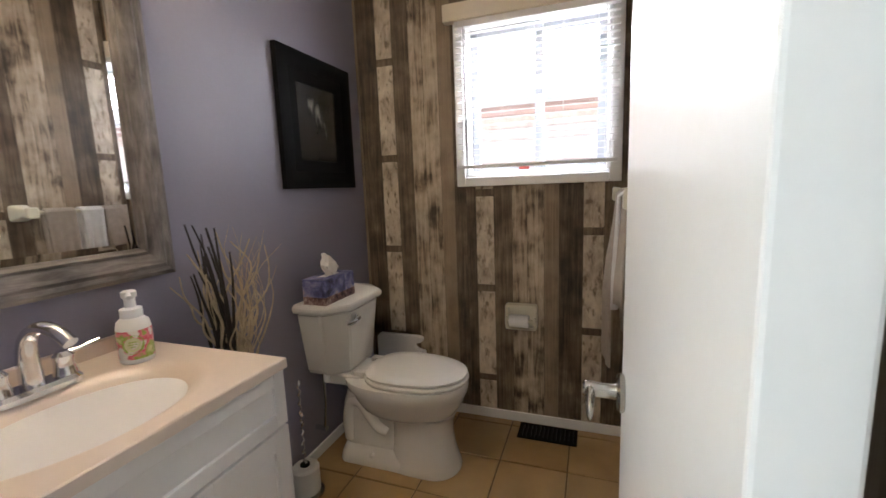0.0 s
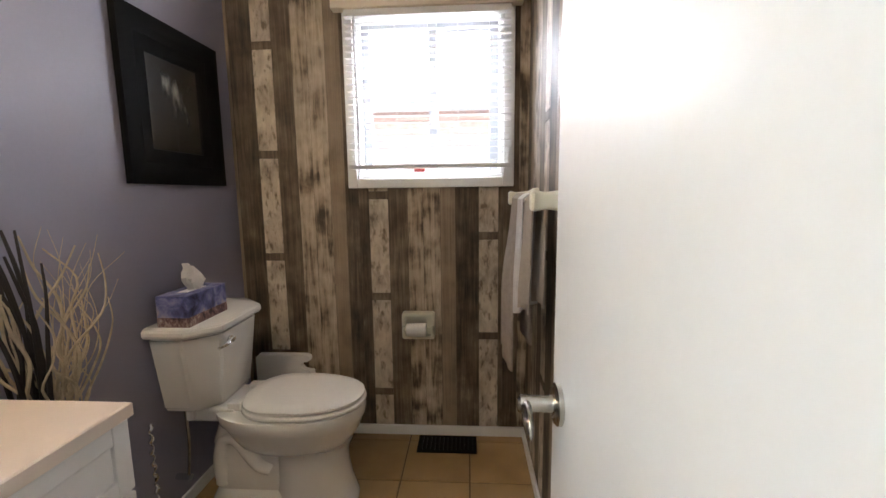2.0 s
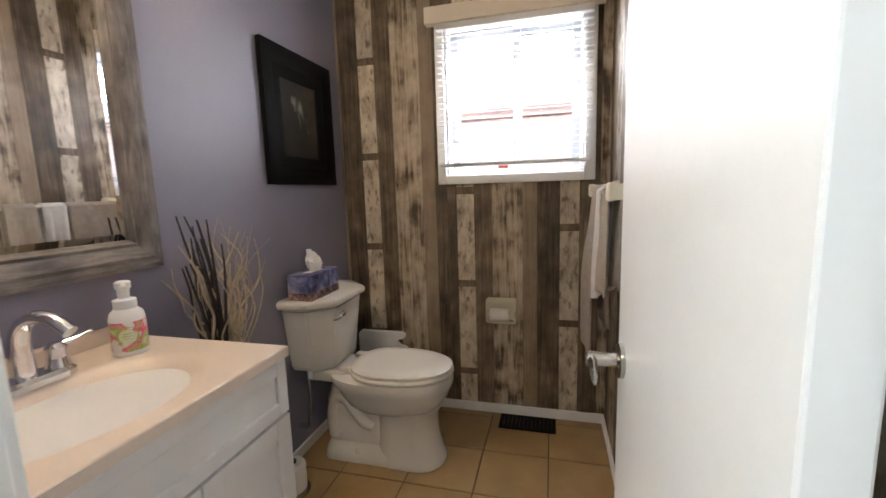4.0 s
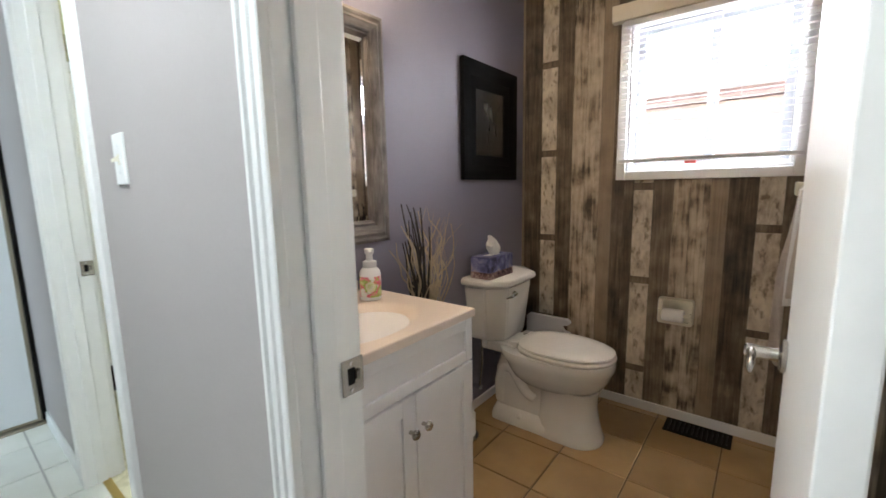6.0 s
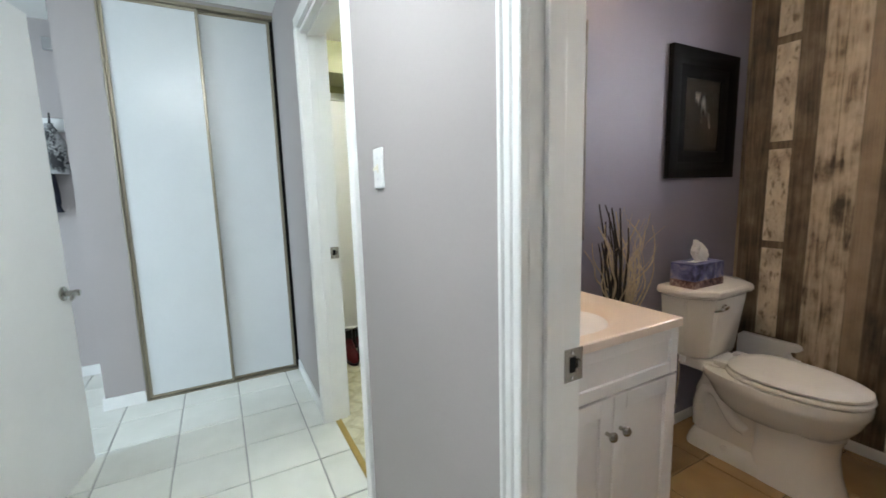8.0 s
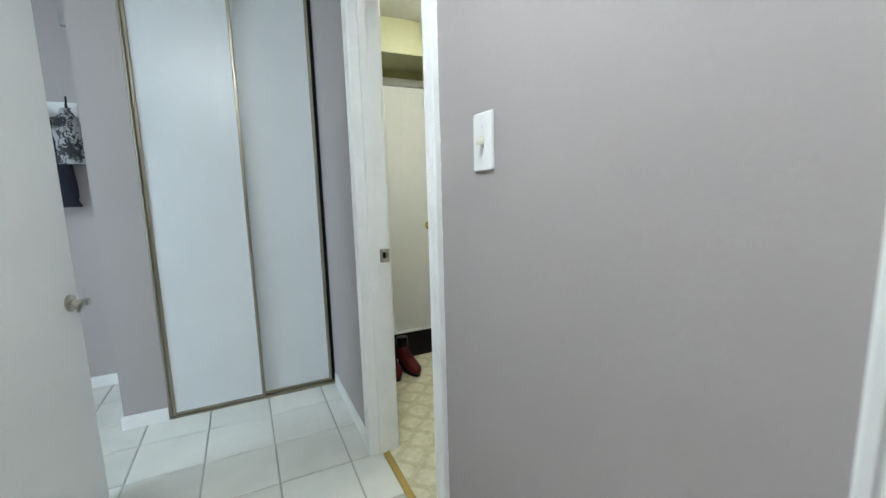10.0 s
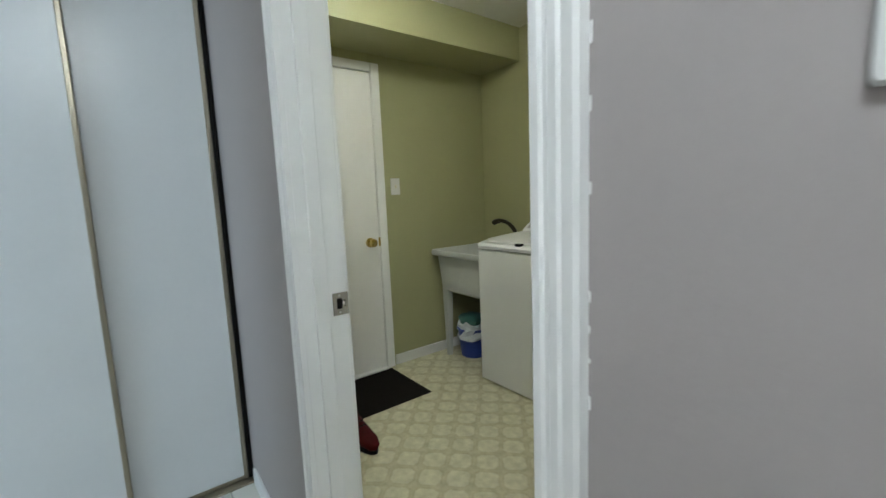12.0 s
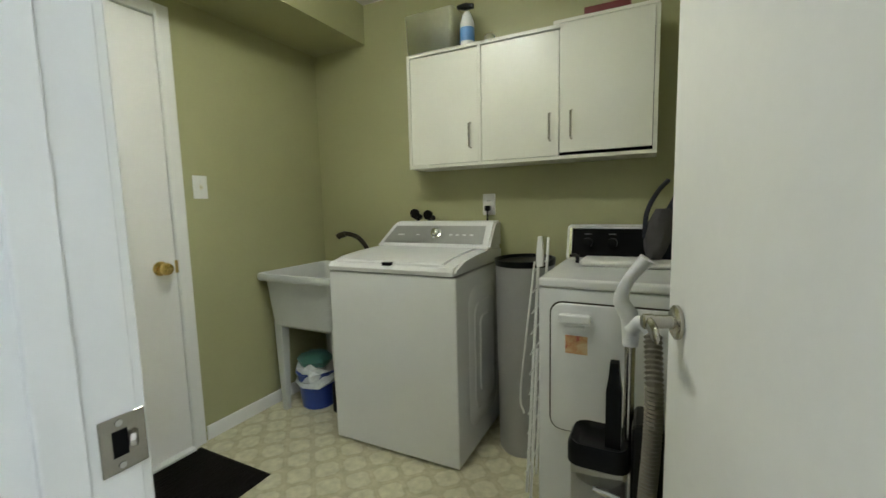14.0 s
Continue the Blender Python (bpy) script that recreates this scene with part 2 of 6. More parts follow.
M = {
    "hall_paint": material("hall_paint", (0.37, 0.336, 0.328), 0.5, vary=0.04, scale=2, fine=90, bump=0.05),
    "bath_paint": material("bath_paint", (0.235, 0.225, 0.285), 0.5, vary=0.05, scale=2, fine=90, bump=0.05),
    "laundry_paint": material("laundry_paint", (0.37, 0.365, 0.2), 0.5, vary=0.05, scale=2, fine=90, bump=0.05),
    "ceiling_paint": material("ceiling_paint", (0.78, 0.77, 0.74), 0.8, vary=0.03, fine=120, bump=0.1),
    "trim_paint": material("trim_paint", (0.78, 0.78, 0.77), 0.32, vary=0.03, scale=9, fine=40, bump=0.05),
    "door_paint": material("door_paint", (0.8, 0.79, 0.78), 0.3, vary=0.03, scale=3, fine=45, bump=0.04),
    "closet_panel": material("closet_panel", (0.66, 0.68, 0.69), 0.3, vary=0.03, scale=3, fine=60, bump=0.02),
    "bronze": material("bronze", (0.34, 0.30, 0.23), 0.35, 0.8, vary=0.1, fine=80, bump=0.02),
    "chrome": material("chrome", (0.75, 0.75, 0.76), 0.1, 1.0, vary=0.03, bump=0.0),
    "nickel": material("nickel", (0.44, 0.42, 0.38), 0.25, 1.0, vary=0.06, fine=150, bump=0.01),
    "brass": material("brass", (0.62, 0.45, 0.16), 0.2, 1.0, vary=0.08, bump=0.01),
    "cabinet_white": material("cabinet_white", (0.72, 0.70, 0.69), 0.4, vary=0.03, scale=4, bump=0.02),
    "marble": material("marble", (0.68, 0.57, 0.485), 0.3, vary=0.04, scale=7, bump=0.0),
    "porcelain": material("porcelain", (0.74, 0.72, 0.68), 0.12, vary=0.02, bump=0.0, coat=0.4),
    "seat_plastic": material("seat_plastic", (0.74, 0.71, 0.66), 0.25, vary=0.02, bump=0.0),
    "black_frame": material("black_frame", (0.003, 0.003, 0.0035), 0.6, vary=0.25, scale=14, bump=0.03, spec=0.08),
    "black_plastic": material("black_plastic", (0.004, 0.004, 0.0045), 0.3, vary=0.2, bump=0.02, spec=0.14),
    "dark_grille": material("dark_grille", (0.006, 0.005, 0.004), 0.6, 0.0, vary=0.2, bump=0.03, spec=0.1),
    "blind_white": material("blind_white", (0.70, 0.69, 0.68), 0.45, vary=0.03, bump=0.02),
    "valance": material("valance", (0.72, 0.65, 0.53), 0.5, vary=0.04, bump=0.03),
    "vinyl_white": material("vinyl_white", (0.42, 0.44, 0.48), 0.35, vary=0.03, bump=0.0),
    "white_enamel": material("white_enamel", (0.72, 0.72, 0.73), 0.22, vary=0.02, bump=0.01, coat=0.2),
    "grey_panel": material("grey_panel", (0.36, 0.36, 0.35), 0.35, 0.5, vary=0.06, bump=0.01),
    "tub_plastic": material("tub_plastic", (0.5, 0.51, 0.5), 0.45, vary=0.06, bump=0.03),
    "bin_grey": material("bin_grey", (0.34, 0.335, 0.33), 0.35, 0.2, vary=0.06, bump=0.02),
    "white_plastic": material("white_plastic", (0.75, 0.75, 0.74), 0.3, vary=0.03, bump=0.0),
    "ivory_plastic": material("ivory_plastic", (0.72, 0.68, 0.55), 0.3, vary=0.03, bump=0.0),
    "blue_plastic": material("blue_plastic", (0.02, 0.05, 0.28), 0.3, vary=0.1, bump=0.02),
    "bag_plastic": material("bag_plastic", (0.62, 0.65, 0.68), 0.3, vary=0.15, scale=30, bump=0.3),
    "cloth_white": material("cloth_white", (0.66, 0.64, 0.62), 0.9, vary=0.08, scale=30, fine=260, bump=0.5),
    "cloth_beige": material("cloth_beige", (0.38, 0.32, 0.27), 0.95, vary=0.15, scale=40, fine=260, bump=0.6),
    "cloth_grey": material("cloth_grey", (0.07, 0.065, 0.07), 0.95, vary=0.15, scale=40, fine=260, bump=0.5),
    "cloth_pale": material("cloth_pale", (0.42, 0.36, 0.30), 0.95, vary=0.1, scale=40, fine=260, bump=0.5),
    "cloth_dark": material("cloth_dark", (0.012, 0.014, 0.026), 0.9, vary=0.3, scale=20, fine=200, bump=0.4),
    "paper": material("paper", (0.78, 0.77, 0.75), 0.9, vary=0.04, fine=150, bump=0.2),
    "twig_dark": material("twig_dark", (0.018, 0.013, 0.01), 0.7, vary=0.3, scale=30, bump=0.3),
    "twig_pale": material("twig_pale", (0.46, 0.37, 0.25), 0.75, vary=0.25, scale=30, bump=0.3),
    "hose": material("hose", (0.16, 0.145, 0.115), 0.5, vary=0.12, bump=0.05),
    "light_grey_plastic": material("light_grey_plastic", (0.66, 0.66, 0.68), 0.35, vary=0.04, bump=0.02),
    "red_leather": material("red_leather", (0.075, 0.005, 0.007), 0.6, spec=0.15, vary=0.25, scale=20, bump=0.15),
    "red_box": material("red_box", (0.13, 0.012, 0.014), 0.5, vary=0.2, bump=0.05),
    "rubber_mat": material("rubber_mat", (0.009, 0.007, 0.006), 0.85, spec=0.15, vary=0.3, scale=25, fine=200, bump=0.5),
    "dark_bronze": material("dark_bronze", (0.045, 0.038, 0.03), 0.3, 0.8, vary=0.15, bump=0.02),
    "red_latch": material("red_latch", (0.30, 0.03, 0.015), 0.45, vary=0.1, bump=0.02),
    "amber": material("amber", (0.20, 0.07, 0.02), 0.4, vary=0.2, bump=0.05),
    "grout_tan": material("grout_tan", (0.15, 0.10, 0.055), 0.9, vary=0.2, scale=15, bump=0.2),
    "grout_grey": material("grout_grey", (0.38, 0.38, 0.355), 0.9, vary=0.2, scale=15, bump=0.2),
    "tile_tan": tile_material("tile_tan", (0.43, 0.285, 0.135), (0.32, 0.205, 0.09), 0.3),
    "tile_white": tile_material("tile_white", (0.68, 0.68, 0.63), (0.58, 0.585, 0.53), 0.3),
    "lino": lino_material("lino"),
    "plank_white": wood_material("plank_white", [(0.0, (0.13, 0.10, 0.07)), (0.22, (0.38, 0.31, 0.235)), (0.6, (0.56, 0.48, 0.375)), (1, (0.70, 0.62, 0.50))], (9, 9, 3.0), speckle=0.8),
    "plank_dark": wood_material("plank_dark", [(0.0, (0.02, 0.013, 0.008)), (0.45, (0.085, 0.06, 0.038)), (0.8, (0.155, 0.115, 0.076)), (1, (0.25, 0.19, 0.13))], (22, 22, 1.2)),
    "plank_brown": wood_material("plank_brown", [(0.0, (0.032, 0.021, 0.013)), (0.5, (0.12, 0.086, 0.055)), (1, (0.25, 0.193, 0.133))], (26, 26, 1.0)),
    "plank_pale": wood_material("plank_pale", [(0.0, (0.055, 0.04, 0.027)), (0.25, (0.21, 0.16, 0.11)), (0.5, (0.40, 0.325, 0.235)), (1, (0.56, 0.47, 0.36))], (15, 15, 1.0), contrast=1.3, speckle=0.2),
    "plank_beige": wood_material("plank_beige", [(0.0, (0.16, 0.12, 0.08)), (0.5, (0.27, 0.205, 0.14)), (1, (0.35, 0.275, 0.195))], (40, 40, 0.7)),
    "washed_wood": wood_material("washed_wood", [(0.0, (0.05, 0.042, 0.036)), (0.5, (0.145, 0.125, 0.112)), (1, (0.26, 0.232, 0.21))], (20, 3, 20), rough=0.5),
    "washed_wood_up": wood_material("washed_wood_up", [(0.0, (0.05, 0.042, 0.036)), (0.5, (0.145, 0.125, 0.112)), (1, (0.26, 0.232, 0.21))], (20, 20, 3), rough=0.5),
    "glass": glass_material("glass"),
    "bin_glass": glass_material("bin_glass", (0.75, 0.73, 0.68), 0.08),
    "clear_box": glass_material("clear_box", (0.97, 0.98, 0.97), 0.35),
    # glow of the unseen light bar added over the bathroom mirror
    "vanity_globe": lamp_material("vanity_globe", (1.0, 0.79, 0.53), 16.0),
    "hall_globe": lamp_material("hall_globe", (0.83, 0.95, 1.0), 31.0),
    "lamp_glass": lamp_material("lamp_glass", (0.96, 1.0, 0.9), 16.5),
}
mirror = bpy.data.materials.new("mirror_silver")
mirror.use_nodes = True
mp_ = mirror.node_tree.nodes["Principled BSDF"]
mp_.inputs["Base Color"].default_value = (0.88, 0.89, 0.9, 1)
mp_.inputs["Metallic"].default_value, mp_.inputs["Roughness"].default_value = 1.0, 0.015
M["mirror"] = mirror

# ---- helpers for shapes ----
I4 = Matrix.Identity(4)


def thing(name, at=(0, 0, 0), label="", category="", group="", kind=""):
    ob = new(name)
    ob.empty_display_size = 0.1
    ob.location = at
    return tagged(ob, label, category, group, kind)


def part(name, bm, mat, parent=None, label=""):
    """Links a bmesh in world metres as one mesh under a thing or a part."""
    me = bpy.data.meshes.new(name)
    bmesh.ops.recalc_face_normals(bm, faces=bm.faces)
    bm.to_mesh(me)
    bm.free()
    for m in mat if isinstance(mat, (list, tuple)) else (mat,):
        me.materials.append(M[m])
    ob = new(name, me)
    if parent is not None:
        ob.parent = parent
        if parent.type == "EMPTY":
            ob.matrix_parent_inverse = Matrix.Translation(-Vector(parent.location))
    if label:
        ob["label"] = label
    return ob


def soft(ob):
    """Smooth shading, sharp where faces meet at more than 35 degrees."""
    me = ob.data
    me.polygons.foreach_set("use_smooth", [True] * len(me.polygons))
    me.set_sharp_from_angle(angle=radians(35))
    return ob


def box(x0, x1, y0, y1, z0, z1, bevel=0.0, seg=2, bm=None):
    b = bmesh.new()
    v = [b.verts.new((x, y, z)) for x in (x0, x1) for y in (y0, y1) for z in (z0, z1)]
    for f in ((0, 1, 3, 2), (4, 6, 7, 5), (0, 4, 5, 1), (2, 3, 7, 6), (0, 2, 6, 4), (1, 5, 7, 3)):
        b.faces.new([v[i] for i in f])
    if bevel:
        bmesh.ops.bevel(b, geom=b.edges[:], offset=bevel, segments=seg, profile=0.5, affect="EDGES")
    if bm is None:
        return b
    join(bm, b)
    return bm


def join(bm, other):
    me = bpy.data.meshes.new("tmp")
    other.to_mesh(me)
    other.free()
    bm.from_mesh(me)
    bpy.data.meshes.remove(me)
    return bm


def loft(rings, cap=True, closed=False):
    """Skin over rings of equal count."""
    b = bmesh.new()
    vs = [[b.verts.new(p) for p in r] for r in rings]
    n = len(rings[0])
    pairs = list(zip(vs, vs[1:])) + ([(vs[-1], vs[0])] if closed else [])
    for r, s in pairs:
        for i in range(n):
            b.faces.new((r[i], r[(i + 1) % n], s[(i + 1) % n], s[i]))
    if cap and not closed:
        b.faces.new(vs[0][::-1])
        b.faces.new(vs[-1])
    return b


def lathe(profile, at=(0, 0, 0), seg=24, axis="z", cap=True):
    rings = []
    for r, h in profile:
        ring = []
        for i in range(seg):
            a = 2 * math.pi * i / seg
            c, s = r * math.cos(a), r * math.sin(a)
            p = {"z": (c, s, h), "x": (h, c, s), "y": (s, h, c)}[axis]
            ring.append(Vector(p) + Vector(at))
        rings.append(ring)
    return loft(rings, cap)


def tube(points, radius, seg=8, radii=None, cap=True):
    pts = [Vector(p) for p in points]
    rings, side = [], None
    for i, p in enumerate(pts):
        d = (pts[min(i + 1, len(pts) - 1)] - pts[max(i - 1, 0)]).normalized()
        if side is None:
            side = d.cross(Vector((0.13, 0.31, 0.94))).normalized()
        side = (side - d * side.dot(d)).normalized()
        up = d.cross(side)
        r = radii[i] if radii else radius
        rings.append([p + r * (math.cos(a) * side + math.sin(a) * up) for a in (2 * math.pi * k / seg for k in range(seg))])
    return loft(rings, cap)


def curve_points(pts, n=6):
    """Catmull-Rom through the points."""
    p = [Vector(q) for q in pts]
    p = [2 * p[0] - p[1]] + p + [2 * p[-1] - p[-2]]
    out = []
    for i in range(1, len(p) - 2):
        for k in range(n):
            t = k / n
            a, b, c, d = p[i - 1], p[i], p[i + 1], p[i + 2]
            out.append(0.5 * ((2 * b) + (c - a) * t + (2 * a - 5 * b + 4 * c - d) * t * t + (3 * b - a - 3 * c + d) * t ** 3))
    return out + [p[-2]]


def rounded(x0, x1, y0, y1, r, n=5):
    """Ring of a rectangle with round corners, in the plane."""
    out = []
    for cx, cy, a0 in ((x1 - r, y1 - r, 0), (x0 + r, y1 - r, 90), (x0 + r, y0 + r, 180), (x1 - r, y0 + r, 270)):
        for k in range(n + 1):
            a = radians(a0 + 90 * k / n)
            out.append((cx + r * math.cos(a), cy + r * math.sin(a)))
    return out


def text_mesh(body, size, mat, matrix, parent, name="lettering"):
    cu = bpy.data.curves.new(name, "FONT")
    cu.body, cu.size, cu.extrude, cu.align_x, cu.align_y = body, size, 0.0004, "CENTER", "CENTER"
    ob = new(name, cu)
    me = bpy.data.meshes.new_from_object(ob)
    bpy.data.objects.remove(ob)
    me.transform(matrix)
    me.materials.append(M[mat])
    out = new(name, me)
    out.parent = parent
    if parent.type == "EMPTY":
        out.matrix_parent_inverse = Matrix.Translation(-Vector(parent.location))
    return out


def structure(name, bm, mat, label, category="wall"):
    return tagged(part(name, bm, mat), label, category, kind="structure")


# ---- plan ----
YW, YB = 1.645, 1.760          # faces of the wall between hall and rooms
YF = 3.70                      # far wall of both rooms
XL, XR = -0.51, 0.905          # bathroom side walls
LX, LR = -2.985, -0.62         # laundry side walls
H = 2.385                      # ceilings
BD0, BD1, LD0, LD1, DH = 0.205, 0.804, -1.467, -0.713, 2.03   # door openings
XC = -2.30                     # closet face
WX0, WX1, WZ0, WZ1 = 0.10, 0.785, 1.30, 2.05                  # window opening

# floors
structure("floor_bathroom", box(-0.565, 1.0, YW + 0.06, YF + 0.12, -0.06, -0.004), "grout_tan", "brown grout bed under tan bathroom tiles", "floor")
structure("floor_laundry", box(-3.1, -0.565, YW + 0.06, YF + 0.12, -0.06, 0.0), "lino", "cream sheet vinyl with a tan octagon lattice", "floor")
structure("floor_hall", box(-3.1, 3.4, 0.47, YW + 0.06, -0.06, -0.004), "grout_grey", "grey grout bed under white hall tiles", "floor")
structure("floor_entry", box(-3.1, -0.86, -1.2, 0.47, -0.06, -0.004), "grout_grey", "grey grout bed under white entry tiles", "floor")
structure("threshold_strip_laundry", box(LD0, LD1, YW + 0.045, YW + 0.075, -0.004, 0.006, 0.002), "brass", "worn brass threshold strip under the laundry door", "threshold")
structure("threshold_strip_bathroom", box(BD0, BD1, YW + 0.045, YW + 0.075, -0.004, 0.005, 0.002), "nickel", "metal threshold strip under the bathroom door", "threshold")
# ceilings
structure("ceiling_bathroom", box(-0.56, 1.02, YB - 0.05, YF + 0.1, H, H + 0.1), "ceiling_paint", "white painted bathroom ceiling", "ceiling")
structure("ceiling_laundry", box(-3.1, -0.56, YB - 0.05, YF + 0.1, H, H + 0.1), "ceiling_paint", "white painted laundry ceiling", "ceiling")
structure("ceiling_hall", box(-3.1, 3.5, 0.4, YB - 0.05, H + 0.02, H + 0.12), "ceiling_paint", "white painted hall ceiling", "ceiling")
structure("ceiling_entry", box(-3.1, -0.85, -1.2, 0.4, H + 0.02, H + 0.12), "ceiling_paint", "white painted entry ceiling", "ceiling")


def wall_along_x(name, x0, x1, y0, y1, holes, mats, label, top=H + 0.05):
    """Wall with openings (x0, x1, z0, z1) cut right through. mats: paint of the front (-y), of the back (+y)."""
    b = bmesh.new()
    xs = sorted({x0, x1, *[h[0] for h in holes], *[h[1] for h in holes]})
    zs = sorted({0.0, top, *[h[2] for h in holes], *[h[3] for h in holes]})
    for a, c in zip(xs, xs[1:]):
        for d, e in zip(zs, zs[1:]):
            if any(h[0] < (a + c) / 2 < h[1] and h[2] < (d + e) / 2 < h[3] for h in holes):
                continue
            box(a, c, y0, y1, d, e, bm=b)
    bmesh.ops.remove_doubles(b, verts=b.verts[:], dist=1e-5)
    seen = {}
    for f in b.faces:
        seen.setdefault(tuple(round(v, 4) for v in f.calc_center_median()), []).append(f)
    bmesh.ops.delete(b, geom=[f for fs in seen.values() if len(fs) > 1 for f in fs], context="FACES")
    for f in b.faces:
        f.normal_update()
        f.material_index = 1 if f.calc_center_median().y > y1 - 1e-3 else 0
    ob = structure(name, b, mats, label)
    return ob


YM = (YW + YB) / 2
wall_along_x("wall_hall_bathroom", -0.565, 3.4, YW, YB, [(BD0 - 0.019, BD1 + 0.019, 0, DH + 0.001)], ("hall_paint", "bath_paint"), "greige painted hall wall with the bathroom doorway")
wall_along_x("wall_hall_laundry", -3.1, -0.565, YW, YB, [(LD0 - 0.019, LD1 + 0.019, 0, DH + 0.001)], ("hall_paint", "laundry_paint"), "greige painted hall wall with the laundry doorway")
bath_far = wall_along_x("wall_bathroom_window", -0.565, 1.02, YF + 0.003, YF + 0.16, [(WX0, WX1, WZ0, WZ1)], ("plank_dark", "plank_dark"), "wall behind weathered wood print wallpaper, built as thin boards, with the window opening")
wall_along_x("wall_laundry_back", -3.1, -0.565, YF, YF + 0.16, [], ("laundry_paint", "laundry_paint"), "olive green painted laundry wall")
structure("wall_between_rooms_bath_side", box(-0.565, XL, YB, YF + 0.003, 0, H), "bath_paint", "grey violet painted bathroom wall")
structure("wall_between_rooms_laundry_side", box(LR, -0.565, YB, YF, 0, H), "laundry_paint", "olive green painted laundry side wall")
bath_right = structure("wall_bathroom_boards", box(XR + 0.003, XR + 0.11, YB, YF + 0.003, 0, H), "plank_dark", "wall behind weathered wood print wallpaper, built as thin boards, beside the door")
structure("wall_laundry_left", box(LX - 0.11, LX, YB, YF, 0, H), "laundry_paint", "olive green painted laundry wall with a door")
structure("soffit_laundry", box(LX + 0.001, -2.575, YB + 0.001, YF - 0.001, 2.155, H - 0.001), "laundry_paint", "olive green boxed soffit along the laundry wall", "soffit")
# hall: closet end, stub, recess, far side and entrance end
structure("wall_closet_stub", box(-2.42, XC, 0.535, 0.735, 0, H + 0.02), "hall_paint", "greige painted wall stub beside the closet")
structure("wall_closet_side", box(-3.02, -2.42, 0.535, 0.635, 0, H + 0.02), "hall_paint", "greige painted side of the closet")
structure("closet_header", box(-2.42, XC - 0.004, 0.735, YW, 2.385, H + 0.02), "hall_paint", "narrow painted header over the closet doors", "trim")
structure("wall_closet_back", box(-3.1, -3.02, 0.635, YW, 0, H + 0.02), "hall_paint", "plain wall at the back of the closet")
structure("wall_recess", box(-3.1, -3.0, -1.2, 0.535, 0, H + 0.02), "hall_paint", "grey painted wall of the coat recess")
wall_along_x("wall_entry", -3.0, -0.85, -1.2, -1.1, [(-1.92, -0.98, 0.0, 2.32)], ("hall_paint", "hall_paint"), "grey painted wall with an opening for the added glazed door", H + 0.02)
# glazed door out of view, added around the entry daylight lamp
fd = thing("unseen_glazed_door", (-1.45, -1.17, 0), "unseen white glazed door, added for the daylight in the entry", "door", kind="structure")
for a_, c_, e_, f_ in ((-1.92, -1.875, 0.0, 2.32), (-1.025, -0.98, 0.0, 2.32), (-1.875, -1.025, 0.0, 0.38), (-1.875, -1.025, 2.285, 2.32)):
    part("frame", box(a_, c_, -1.18, -1.12, e_, f_, 0.003), "trim_paint", fd)
fdp = part("pane", box(-1.876, -1.024, -1.16, -1.154, 0.379, 2.286), "glass", fd)
fdp.visible_shadow = False
structure("wall_hall_opposite", box(-0.83, 3.4, 0.36, 0.575, 0, H + 0.02), "hall_paint", "greige painted wall opposite the bathroom")
structure("wall_hall_return", box(-0.95, -0.85, -1.1, 0.36, 0, H + 0.02), "hall_paint", "greige painted return wall behind the open door")
structure("wall_entrance", box(3.4, 3.5, 0.36, YW, 0, H + 0.02), "hall_paint", "painted wall at the end of the hall")


# baseboards
def baseboard(name, x0, x1, y0, y1, label="white painted baseboard", high=0.075):
    b = box(x0, x1, y0, y1, 0.0, high, 0.004)
    structure(name, b, "trim_paint", label, "baseboard")


baseboard("baseboard_bath_far", -0.1, XR - 0.006, YF - 0.017, YF - 0.005, high=0.052)
baseboard("baseboard_bath_left", XL, XL + 0.012, 2.42, YF - 0.02, high=0.052)
baseboard("baseboard_bath_right", XR - 0.017, XR - 0.005, YB, YF - 0.02, high=0.052)
baseboard("baseboard_laundry_left", LX, LX + 0.012, 2.77, YF - 0.002)
baseboard("baseboard_laundry_back", LX + 0.014, -0.66, YF - 0.012, YF)
baseboard("baseboard_hall_corner", XC + 0.014, LD0 - 0.082, YW - 0.012, YW)
baseboard("baseboard_hall_wall", LD1 + 0.076, BD0 - 0.072, YW - 0.012, YW)
baseboard("baseboard_stub", XC, XC + 0.012, 0.523, 0.735)
baseboard("baseboard_stub_end", -3.0, XC, 0.523, 0.535)
baseboard("baseboard_recess", -3.0, -2.988, -1.1, 0.52)


